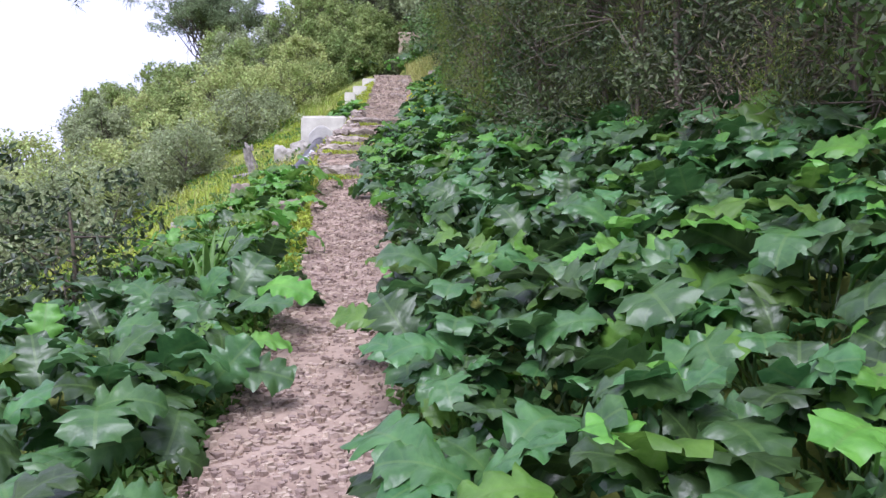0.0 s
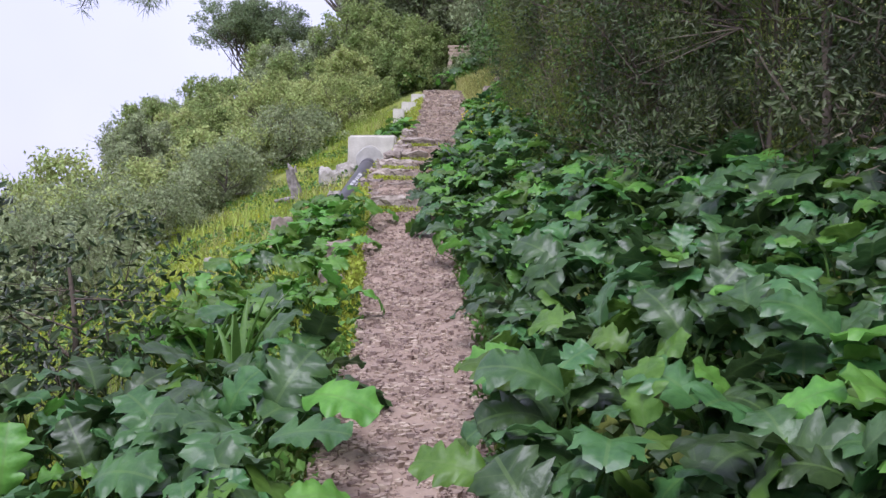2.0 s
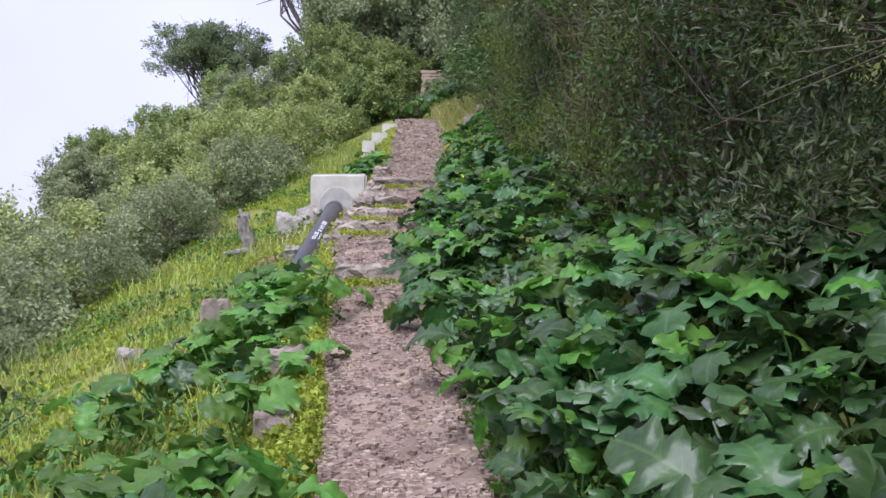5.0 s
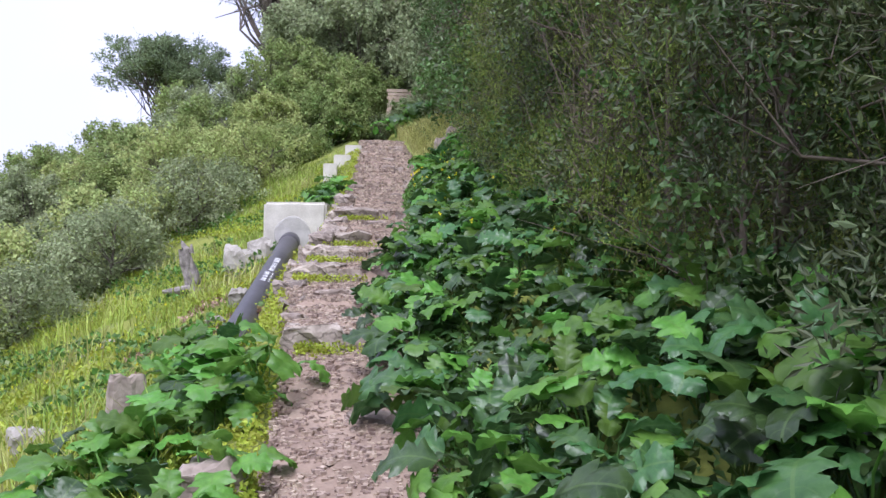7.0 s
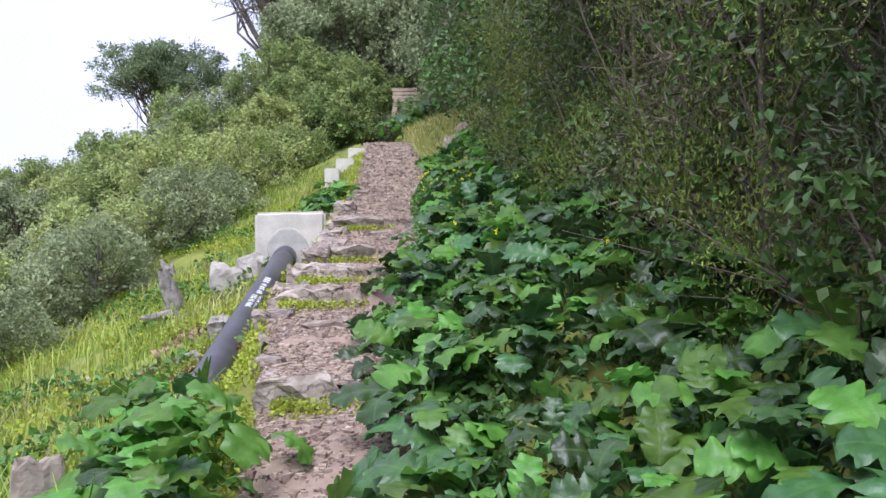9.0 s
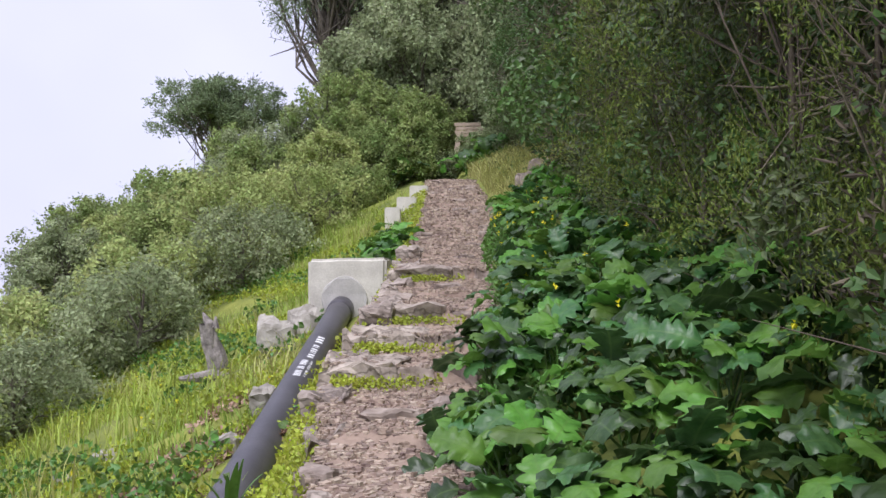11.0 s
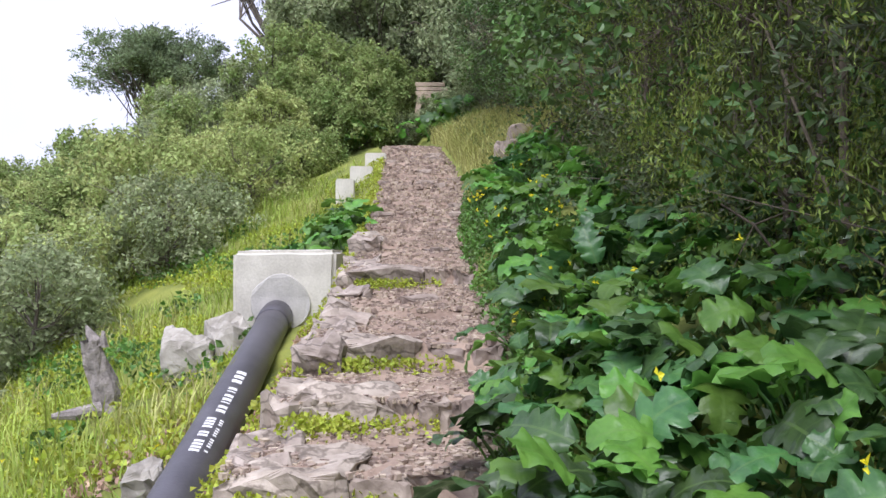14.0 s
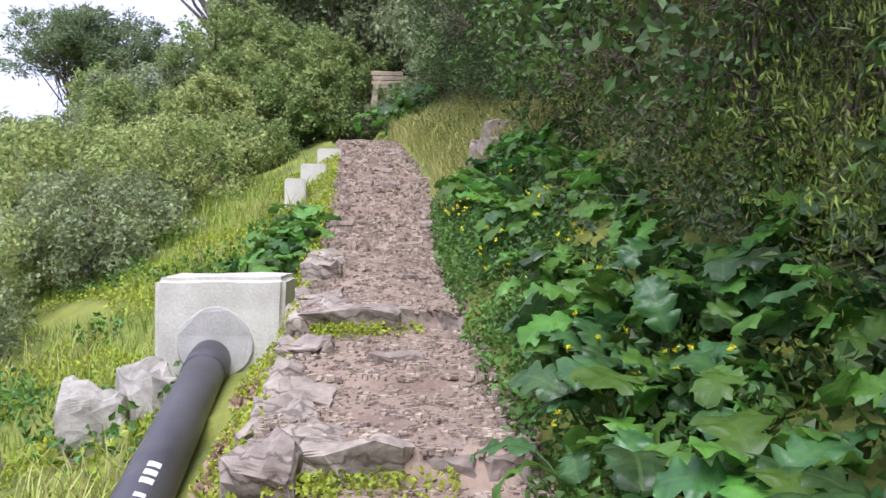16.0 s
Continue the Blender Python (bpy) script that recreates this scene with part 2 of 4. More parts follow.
def rough_stone(rng_seed, sx, sy, sz, cuts=3, rough=0.16, strata=0.0):
    """A weathered block with its base at z = 0."""
    bm = bmesh.new()
    bmesh.ops.create_cube(bm, size=1.0)
    bmesh.ops.bevel(bm, geom=bm.edges[:], offset=0.07, segments=1, affect="EDGES")
    bmesh.ops.subdivide_edges(bm, edges=bm.edges[:], cuts=cuts, use_grid_fill=True)
    off = Vector((rng_seed * 7.3, rng_seed * 3.1, rng_seed * 1.7))
    for v in bm.verts:
        n1 = noise.noise_vector(v.co * 1.6 + off) * rough
        n2 = noise.noise_vector(v.co * 5 + off) * rough * 0.4 + noise.noise_vector(v.co * 13 + off) * rough * 0.2
        v.co += n1 + n2
        if strata:
            v.co += Vector((v.co.x, v.co.y, 0)).normalized() * strata * noise.noise(Vector((off.x, off.y, v.co.z * 9)))
        v.co = Vector((v.co.x * sx, v.co.y * sy, (v.co.z + 0.5) * sz))
    return bm


# ---- the lie of the land ----
PY = [-60, -8, -3, 0, 4.5, 6.5, 8.4, 9.5, 10.2, 11.2, 12.5, 13.4, 14.1, 14.9, 16, 17, 18.5, 21.6, 24, 27, 30, 33, 45, 80, 200]
PZ = [-8, -1.2, -0.45, 0, 0.65, 0.9, 1.13, 1.27, 1.37, 1.6, 1.84, 1.99, 2.13, 2.28, 2.47, 2.63, 2.9, 3.3, 3.86, 4.62, 5.05, 5.9, 9.0, 14, 20]
EY = [-8, 0, 4.5, 6.5, 8.4, 9.5, 11.2, 12.5, 13.4, 14.9, 17, 18.5, 21.6, 24, 27, 30, 40]
EL = [-0.7, -0.75, -0.85, -0.95, -1.12, -1.28, -1.42, -1.58, -1.72, -1.6, -1.62, -1.62, -1.74, -1.78, -1.9, -2.2, -2.4]
ER = [0.3, 0.1, -0.3, -0.36, -0.52, -0.62, -0.76, -0.9, -0.88, -0.76, -0.84, -0.88, -0.78, -0.8, -1.1, -1.5, -1.7]
RISERS = [9.35, 10.4, 11.34, 12.3, 13.43, 14.14, 14.94, 15.85, 16.93, 18.2, 19.5, 20.8, 22.0, 23.1, 24.2, 25.3, 26.3, 27.4]

BIG = (11.34, 13.43, 14.14, 14.94, 16.93)


def path_z(y):
    """Height along the path: shallow treads between the risers."""
    y = np.asarray(y, float)
    z = np.interp(y, PY, PZ)
    r = np.array(RISERS)
    i = np.clip(np.searchsorted(r, y, side="right") - 1, 0, len(r) - 2)
    u = np.clip((y - r[i]) / (r[i + 1] - r[i]), 0, 1)
    inside = (y >= r[0]) & (y < r[-1])
    amp = np.where(np.isin(r, BIG), 0.055, 0.016)
    return z + np.where(inside, amp[i] * (1 - u) - amp[i + 1] * u, 0)


def wavy(x, y, s, k):
    """Cheap smooth unevenness."""
    return np.sin(x * s + k) * np.cos(y * s * 0.83 + 2 * k) + 0.5 * np.sin(x * s * 2.3 + y * s * 1.9 + k)


def land(x, y):
    """Height of the ground."""
    x, y = np.asarray(x, float), np.asarray(y, float)
    zp, le, re = path_z(y), np.interp(y, EY, EL), np.interp(y, EY, ER)
    dl, dr = np.maximum(le - x, 0), np.maximum(x - re, 0)
    bank = np.interp(y, [9, 11.5, 13, 18, 21, 26, 30], [0.0, 0.1, 0.34, 0.4, 0.22, 0.1, 0.0])
    s = np.clip((dl - 0.04) / np.interp(y, [11, 12.3, 18, 20], [0.62, 0.34, 0.34, 0.62]), 0, 1)
    near = np.interp(y, [5, 9, 13], [0.22, 0.36, 0.36])
    left = bank * s * s * (3 - 2 * s) + near * np.clip(dl - 0.1, 0, 1.5) + 0.44 * np.clip(dl - 1.6, 0, 50) + 0.1 * np.maximum(dl - 51.6, 0)
    rs = np.interp(y, [10, 15, 18, 21, 27, 32], [0.36, 0.4, 0.6, 0.85, 0.45, 0.3])
    right = rs * np.minimum(dr, 2.2) + 0.5 * np.clip(dr - 2.2, 0, 30)
    far = np.clip((np.maximum(dl, dr) - 0.1) / 0.6, 0, 1)
    zp = zp - 0.16 * np.clip(1 - np.maximum(dl, dr) / 0.12, 0, 1)
    return np.maximum(zp - left + right + far * 0.035 * wavy(x, y, 3.1, 0.7) + np.clip(far, 0, 1) * np.clip(dl - 2, 0, 6) * 0.03 * wavy(x, y, 0.9, 2.0), -26.0)


def sheet(name, xs, ys, height, mat, label, category, kind="structure"):
    gx, gy = np.meshgrid(xs, ys)
    v = np.stack([gx.ravel(), gy.ravel(), height(gx, gy).ravel()], 1)
    w = len(xs)
    i = (np.arange(len(ys) - 1)[:, None] * w + np.arange(w - 1)[None]).ravel()
    return tagged(build(name, v, np.stack([i, i + 1, i + 1 + w, i + w], 1), mat, smooth=True), label, category, kind=kind)


gx = np.concatenate([[-900, -400, -200, -120, -80], np.arange(-56, -8, 2.0), np.arange(-8, 3, 0.13), np.arange(3, 12, 0.8), [14, 20, 32, 60, 150, 500]])
gy = np.concatenate([[-500, -150, -60, -30, -15], np.arange(-8, 0, 0.5), np.arange(0, 30, 0.14), np.arange(30, 50, 1.0), [55, 65, 80, 120, 200, 400, 900]])
sheet("ground", gx, gy, land, M["ground"], "grassy hillside soil falling away beside the path", "ground")

# The path: a strip of its own, a little proud of the ground, dipping under it at both edges.
py = np.arange(-4, 29, 0.07)
pu = np.linspace(-0.28, 1.28, 17)
gu, gyy = np.meshgrid(pu, py)
le, re = np.interp(gyy, EY, EL), np.interp(gyy, EY, ER)
px = le + (re - le) * gu + 0.03 * np.sin(gyy * 5.1)
edge = np.clip((np.abs(gu - 0.5) - 0.5) / 0.28, 0, 1)
pz = path_z(gyy) + 0.03 + 0.012 * wavy(px, gyy, 9, 1.1) + 0.01 * wavy(px, gyy, 23, 0.3) - 0.3 * edge ** 1.3 + np.where(gu > 1, (px - re) * 0.36, 0)
wid = len(pu)
pi_ = (np.arange(len(py) - 1)[:, None] * wid + np.arange(wid - 1)[None]).ravel()
path = tagged(build("path", np.stack([px.ravel(), gyy.ravel(), pz.ravel()], 1), np.stack([pi_, pi_ + 1, pi_ + 1 + wid, pi_ + wid], 1), M["path"], smooth=True),
              "narrow stony footpath of reddish earth climbing the slope", "path", kind="structure")


# ---- plants: kinds ----
rng = np.random.default_rng(5)


def acanthus_leaf(k, wide, droop):
    """A deeply lobed, toothed leaf on its stalk; it rises from the origin and arches out along y."""
    cols = np.array([-1, -0.66, -0.3, 0, 0.3, 0.66, 1.0])
    lobes = 4
    cut = np.array([0.46, 0.8, 0.86, 1.0, 0.76])
    rows = lobes * len(cut) - 1
    r = np.random.default_rng(k)
    s = np.linspace(0, 1, rows)
    env = wide * np.sin(np.pi * np.clip(s * 0.8 + 0.13, 0, 1)) ** 0.6
    cuts = np.tile(cut, lobes)[:rows] * r.uniform(0.92, 1.08, rows)
    cuts[-4:] = np.maximum(cuts[-4:], 0.8)
    half = env * cuts + 0.004
    half[-1] = 0.006
    pitch = np.radians(np.linspace(34 + 8 * r.random(), -droop, rows))
    step = 0.34 / rows
    my, mz = 0.1 + np.cumsum(np.cos(pitch)) * step, 0.36 + np.cumsum(np.sin(pitch)) * step
    vs, uv = [], []
    for i in range(rows):
        for v in cols:
            a = abs(v)
            sweep = 0.3 * a * half[i] * (1 - 0.5 * s[i])
            fold = half[i] * (0.4 * a - 0.42 * a * a)
            wave = 0.009 * a * math.cos(2 * math.pi * lobes * s[i] + (0.8 if v > 0 else 0) + k) + 0.014 * a * a * math.sin(i * 0.9 + v * 3 + k)
            vs.append((v * half[i] * (1 - 0.12 * a), my[i] + sweep * math.cos(pitch[i]), mz[i] + sweep * math.sin(pitch[i]) + fold + wave))
            uv.append((v * half[i] / wide * 0.5 + 0.5, s[i]))
    w = len(cols)
    fs = [(i * w + j, i * w + j + 1, i * w + w + j + 1, i * w + w + j) for i in range(rows - 1) for j in range(w - 1)]
    # the stalk, as a thin folded strip
    b = len(vs)
    for i, (y, z, h) in enumerate(((0.0, -0.03, 0.009), (0.04, 0.16, 0.008), (0.075, 0.3, 0.007), (0.12, 0.375, 0.006))):
        vs += [(-h, y, z), (0, y + 0.006, z - 0.012), (h, y, z)]
        uv += [(0.5, 0.1)] * 3
        if i:
            q = b + 3 * i
            fs += [(q - 3, q - 2, q + 1, q), (q - 2, q - 1, q + 2, q + 1)]
    return np.array(vs), np.array(fs), np.array(uv)


LEAVES, LIT_LEAVES = [], []
for k, (wide, droop) in enumerate(((0.135, 20), (0.155, 45), (0.145, 6), (0.13, 62), (0.16, 32))):
    lv, lf, luv = acanthus_leaf(k, wide, droop)
    ob = build("leaf", lv, lf, M["acanthus"], smooth=True, uv=luv)
    LEAVES.append(ob.data)
    LIT_LEAVES.append(ob.data.copy())
    LIT_LEAVES[-1].materials[0] = M["acanthus_lit"]
    bpy.data.objects.remove(ob)


def acanthus(x, y, size, count, seed, label, group, fresh=0.12):
    """A rosette of large leaves, each a part; fresh: share in the lit colour."""
    r = np.random.default_rng(seed)
    plant = stand("acanthus_plant", x, y, float(land(x, y)) - 0.01, label, "plant", group, r.uniform(0, 360))
    for i in range(count):
        ob = new("leaf", (LIT_LEAVES if r.random() < fresh else LEAVES)[r.integers(len(LEAVES))])
        ob.parent = plant
        inner = i / count
        sc = size * r.uniform(0.75, 1.15) * (1.05 - 0.25 * inner)
        ob.matrix_basis = pose(r.normal(0, 0.03), r.normal(0, 0.03), 0.0, -22 + 68 * inner + r.normal(0, 20), r.normal(0, 22), i * 137.5 + r.normal(0, 14)) @ Matrix.Diagonal((sc, sc, sc, 1))
    return plant


def crown_points(r, clumps, n, shell=0.55, tufts=16):
    """Points in small tufts over the outer part of a set of clumps (centre, radius), with outward ways."""
    c = np.array([k[:3] for k in clumps])
    rad = np.array([k[3] for k in clumps])
    m = tufts * len(clumps)
    home = np.repeat(np.arange(len(clumps)), tufts)
    d = r.normal(0, 1, (m, 3))
    d /= np.linalg.norm(d, axis=1, keepdims=True)
    mid = c[home] + d * r.uniform(shell, 1.08, m)[:, None] * rad[home][:, None] * np.array([1, 1, 0.9])
    size = rad[home] * r.uniform(0.16, 0.42, m)
    pick = r.choice(m, n, p=size ** 2 / np.sum(size ** 2))
    e = r.normal(0, 0.55, (n, 3))
    return mid[pick] + e * size[pick][:, None], d[pick] * 0.7 + e * 0.6


def woody(name, seed, height, spread, clumps, leaves, size, mat, label, category, trunk=0.12, low=0.15, flat=1.0, aspect=0.5, limbs=True, wild=0.8, bare=0, bark="bark", fill=0.3, reach=1.2):
    """A tree or shrub: a tapered trunk with limbs, and a ragged crown of many small leaves."""
    r = np.random.default_rng(seed)
    ob = stand(name, 0, 0, 0, label, category)
    broad = size > 0.075 and aspect > 0.46
    wild, aspect = (0.75, 0.62) if broad else (wild, aspect)
    balls = []
    for i in range(clumps):
        a, u = i * 2.4 + r.normal(0, 0.3), (i + 0.5) / clumps
        hz = low + (1 - low) * u
        ring = spread * math.sqrt(max(0.05, math.sin(math.pi * (0.12 + 0.8 * u)))) * r.uniform(0.25, 1.2)
        balls.append((ring * math.cos(a), ring * math.sin(a), height * hz * flat + height * (1 - flat) + r.normal(0, 0.07) * height * u, spread * r.uniform(0.13, 0.46)))
    lines, top = [], height * 0.8
    spine = [(Vector((0.06 * spread * math.sin(3 * q + seed), 0.06 * spread * math.cos(2 * q + seed), -0.15 + q * (top + 0.15))), trunk * (1 - 0.85 * q) + 0.008) for q in np.linspace(0, 1, 7)]
    lines.append(spine)
    if limbs:
        for b in balls[::2] if bark == "twig" else balls:
            end = Vector(b[:3])
            q = min(max((end.z / top) * 0.6, 0.08), 0.9)
            s0 = spine[min(6, int(q * 6))][0]
            midp = s0.lerp(end, 0.5) + Vector(r.normal(0, 0.15 * spread, 3))
            rr = trunk * 0.32
            lines.append([(s0, rr), (midp, rr * 0.6), (end, rr * 0.25)])
            for _ in range(2):
                lines.append([(midp, rr * 0.4), (end + Vector(r.normal(0, 0.9 * b[3], 3)), rr * 0.08)])
    for _ in range(bare):
        a = r.uniform(0, 6.28)
        s0 = spine[r.integers(3, 6)][0]
        e = s0 + Vector((math.cos(a), math.sin(a), r.uniform(-0.2, 0.3))) * float(spread * reach * r.uniform(0.75, 1.25))
        m_ = s0.lerp(e, 0.5) + Vector(r.normal(0, 0.12 * spread, 3))
        lines.append([(s0, trunk * 0.3), (m_, trunk * 0.18), (e, trunk * 0.04)])
        for _ in range(5):
            m2 = m_.lerp(e, r.uniform(0, 0.8))
            lines.append([(m2, trunk * 0.1), (m2 + Vector(r.normal(0, 0.3 * spread, 3)), trunk * 0.02)])
    build("trunk", *tubes(lines, 4 if bark == "twig" else 5), M[bark], ob, True)
    at, out = crown_points(r, balls, leaves, fill)
    v, f = leaf_cloud(r, at, out, size, size * aspect, wild=wild, facing=broad or aspect > 0.4)
    build("crown", v, f, M[mat], ob)["kind"] = "stuff"
    return ob


def place(ob, spots, group):
    """Stand a finished thing at the first spot, and copies of it at the others: (x, y, scale, turn, lift, stretch)."""
    ob["group"] = group
    for i, (x, y, sc, turn, lift, tall) in enumerate(spots):
        m = pose(x, y, float(land(x, y)) - 0.03 + lift, 0, 0, turn) @ Matrix.Diagonal((sc, sc, sc * tall, 1))
        if i == 0:
            first = m
        else:
            copy_thing(ob, m)
    ob.matrix_basis = first


# ---- right: the tall hedge of shrubs and climbers ----
HY = [-3, 0, 3, 4.5, 6.5, 8, 9.3, 10.4, 12, 14, 16, 18, 20, 22, 25, 28]
HX = [3.3, 2.9, 2.3, 1.85, 1.3, 1.0, 0.7, 0.42, 0.25, 0.12, 0.05, 0.0, 0.0, 0.05, -0.1, -0.2]
kinds = []
for mat, label, seed, size, aspect, n in (
        ("lentisk", "dense dark evergreen shrub with small leaves", 11, 0.05, 0.42, 15000),
        ("ivy", "shrub overgrown by a broad-leaved green climber", 12, 0.056, 0.75, 11000),
        ("lentisk", "dark olive-green shrub with tangled twigs", 13, 0.055, 0.3, 14000),
        ("drybrush", "half-dry brownish shrub with hanging twigs", 14, 0.06, 0.2, 10000),
        ("spray", "yellow-green feathery shrub growing through the hedge", 15, 0.036, 0.3, 15000)):
    kinds.append(woody("shrub", seed, 3.0, 1.05, 30, int(n * 0.85), size, mat, label, "shrub", trunk=0.04, low=0.05, aspect=aspect, bark="twig", fill=0.35, bare=4, reach=0.75))
spots = [[] for _ in kinds]
r = np.random.default_rng(3)
MIX = ((7.5, (2, 3, 0, 2, 0, 3, 1)), (12.0, (2, 1, 3, 0, 1, 2)), (40.0, (1, 0, 1, 2, 1, 0, 3)))
i = 0
# Row 1 is added behind the front row, stretched tall to block sky light.
for row, off, tall in ((0, 0.85, 1.0), (1, 1.95, 1.6)):
    y = -2.0
    while y < 29:
        x = float(np.interp(y, HY, HX)) + off + r.normal(0, 0.1)
        sc = r.uniform(0.92, 1.12) if row == 0 else r.uniform(1.2, 1.45)
        mix = next(m for top, m in MIX if y < top)
        k = mix[i % len(mix)] if row == 0 else (0, 2, 1)[i % 3]
        spots[k].append((x, y, sc, r.uniform(0, 360), -0.1, tall * (1.0 if y < 15 else 0.95)))
        y += (0.95 if row == 0 else 2.3) * r.uniform(0.85, 1.15)
        i += 1
for y, dx, z, sc in ((5.2, 0.25, 0.2, 0.38), (7.6, 0.1, 1.1, 0.35), (9.8, 0.05, 0.9, 0.4), (11.6, 0.1, 1.2, 0.42), (13.2, 0.2, 1.3, 0.36), (15.2, 0.1, 1.0, 0.38), (3.2, 0.3, 0.9, 0.4), (17.0, 0.1, 1.4, 0.4), (12.4, 0.0, 1.7, 0.4), (13.9, 0.1, 1.6, 0.45), (14.6, 0.15, 1.8, 0.36), (10.7, 0.1, 1.5, 0.4), (16.1, 0.1, 1.7, 0.4)):
    spots[4].append((float(np.interp(y, HY, HX)) + dx + 0.4, y, sc * 1.45, r.uniform(0, 360), 0.0, 1.0 + 0.4 * z))
for ob, sp in zip(kinds, spots):
    place(ob, sp, "shrubs of the hedge")

# ---- left and far: trees on the slope ----
def treetop(x, y):
    """Height of the wood's uneven top, which falls with the slope to the left."""
    k = (y - 10.6) / 22.4
    u = -1.1 + (x + 1.1) / k
    t = float(np.interp(u, [-20, -15.6, -13.6, -13, -11.4, -9.8, -8.3, -7.4, -5.8, -4.7, -3, 0, 4], [0.8, 2.5, 3.5, 4.8, 5.3, 5.8, 6.7, 7.2, 7.8, 9.2, 11.2, 12.5, 12.5]))
    return 2.9 + (t - 2.9) * k


def wood(ob, height, spots, group="trees and bushes on the slope"):
    """Stand copies of a tree so that it reaches a share of the wood's top: (x, y, share, turn)."""
    full = []
    for x, y, share, turn in spots:
        sc = (treetop(x, y) - float(land(x, y))) * share / height
        wide = min(max(sc, 0.62), 1.35)
        full.append((x, y, wide, turn, 0, min(max(sc / wide, 0.62), 1.6)))
    place(ob, full, group)


wood(woody("tree", 21, 5.0, 1.9, 46, 17000, 0.15, "olive", "grey-green round-crowned tree on the slope", "tree", trunk=0.14, bare=2), 5.6,
     [(-12.0, 33, 1, 0), (-14.5, 31, 0.95, 60), (-2.6, 33.5, 0.85, 120), (-10.5, 29, 0.9, 200), (-16.5, 34, 1, 280), (-4.6, 37, 0.9, 80), (-7.6, 34.5, 0.95, 10), (-3.4, 35.5, 0.95, 150), (-1.9, 34.8, 0.7, 250), (-5.8, 33.4, 0.97, 330)])
wood(woody("tree", 22, 4.4, 1.8, 44, 16000, 0.145, "green_tree", "leafy green tree on the slope", "tree", trunk=0.12), 5.0,
     [(-9.2, 32, 1, 0), (-6.6, 31, 0.85, 70), (-7.8, 28, 0.75, 140), (-10.6, 36, 0.95, 210), (-4.6, 32.6, 0.8, 300), (-13.0, 37, 0.95, 20), (-8.4, 35.6, 1.0, 100), (-3.4, 31.4, 0.55, 30), (-11.3, 32.2, 0.97, 250)])
wood(woody("tree", 23, 3.6, 1.3, 30, 10000, 0.13, "bright_tree", "light yellow-green bushy tree with pale blossom", "tree", trunk=0.1, low=0.3), 4.0,
     [(-4.35, 29.6, 0.56, 0), (-7.4, 30.0, 0.7, 90), (-10.2, 31.0, 0.85, 190), (-6.0, 29.4, 0.62, 190)])
wood(woody("shrub", 24, 2.0, 1.3, 32, 9500, 0.11, "olive", "low grey-green bush on the slope", "shrub", trunk=0.05, low=0.05), 2.3,
     [(-7.0, 25.5, 0.42, 0), (-5.0, 26.2, 0.35, 80), (-9.5, 26.5, 0.55, 160), (-6.6, 22.8, 0.3, 240), (-11.5, 26, 0.7, 300), (-8.2, 23.6, 0.4, 20), (-14, 27, 0.8, 50), (-12.0, 22.5, 0.65, 110), (-15.5, 24, 0.8, 10), (-18, 28, 0.9, 70)])
wood(woody("shrub", 25, 2.0, 1.3, 32, 9500, 0.105, "green_tree", "green bush on the slope", "shrub", trunk=0.05, low=0.05), 2.3,
     [(-3.7, 28.2, 0.3, 0), (-2.9, 30.6, 0.38, 100), (-6.0, 28.0, 0.42, 200), (-9.8, 24, 0.45, 300), (-2.3, 32.4, 0.36, 40), (-12.8, 28.5, 0.85, 150), (-10, 20.5, 0.45, 210), (-13, 19, 0.5, 250), (-16, 20, 0.7, 250)])
place(woody("shrub", 33, 1.5, 1.15, 24, 7000, 0.08, "olive", "silvery grey-green bush at the edge of the grass", "shrub", trunk=0.04, low=0.04),
      [(-6.9, 15.0, 1, 0, 0, 1), (-7.4, 17.4, 1.1, 50, 0, 1), (-6.8, 19.4, 0.9, 100, 0, 0.9), (-6.0, 21.6, 0.95, 150, 0, 1), (-8.6, 20.6, 1.2, 200, 0, 1), (-5.1, 24.4, 0.9, 250, 0, 1), (-8.9, 16, 1.3, 300, 0, 1), (-10.5, 18, 1.4, 20, 0, 1.1), (-7.4, 12.6, 1.1, 70, 0, 1)], "bushes at the edge of the grass")
place(woody("shrub", 34, 1.6, 1.15, 24, 7000, 0.085, "bright_tree", "rounded light green bush at the edge of the grass", "shrub", trunk=0.04, low=0.04),
      [(-6.4, 23.2, 1, 0, 0, 1), (-4.3, 26.4, 0.85, 60, 0, 1), (-7.9, 21.9, 1.1, 120, 0, 1), (-7.9, 18.9, 1.0, 180, 0, 1), (-5.7, 25.4, 1.1, 240, 0, 1.1), (-8.2, 13.8, 1.2, 30, 0, 1), (-10.2, 14.5, 1.4, 80, 0, 1), (-9.8, 22, 1.3, 140, 0, 1.2)], "bushes at the edge of the grass")
place(woody("shrub", 35, 2.4, 1.2, 30, 9000, 0.1, "dark_tree", "dark shaded shrub closing off the path's top", "shrub", trunk=0.05, low=0.05),
      [(0.1, 29.4, 0.8, 0, 0, 0.8), (0.4, 31.2, 1.1, 90, 0, 1.2), (-0.1, 33.2, 1.2, 180, 0, 1.3), (-2.5, 33.6, 1.0, 270, 0, 1.3), (-1.2, 34.0, 1.1, 40, 0, 1.4), (1.2, 32.6, 1.3, 130, 0, 1.4), (-0.9, 30.9, 0.5, 10, 0, 0.62), (-1.7, 30.9, 0.5, 100, 0, 0.6)], "dark shrubs at the path's top")
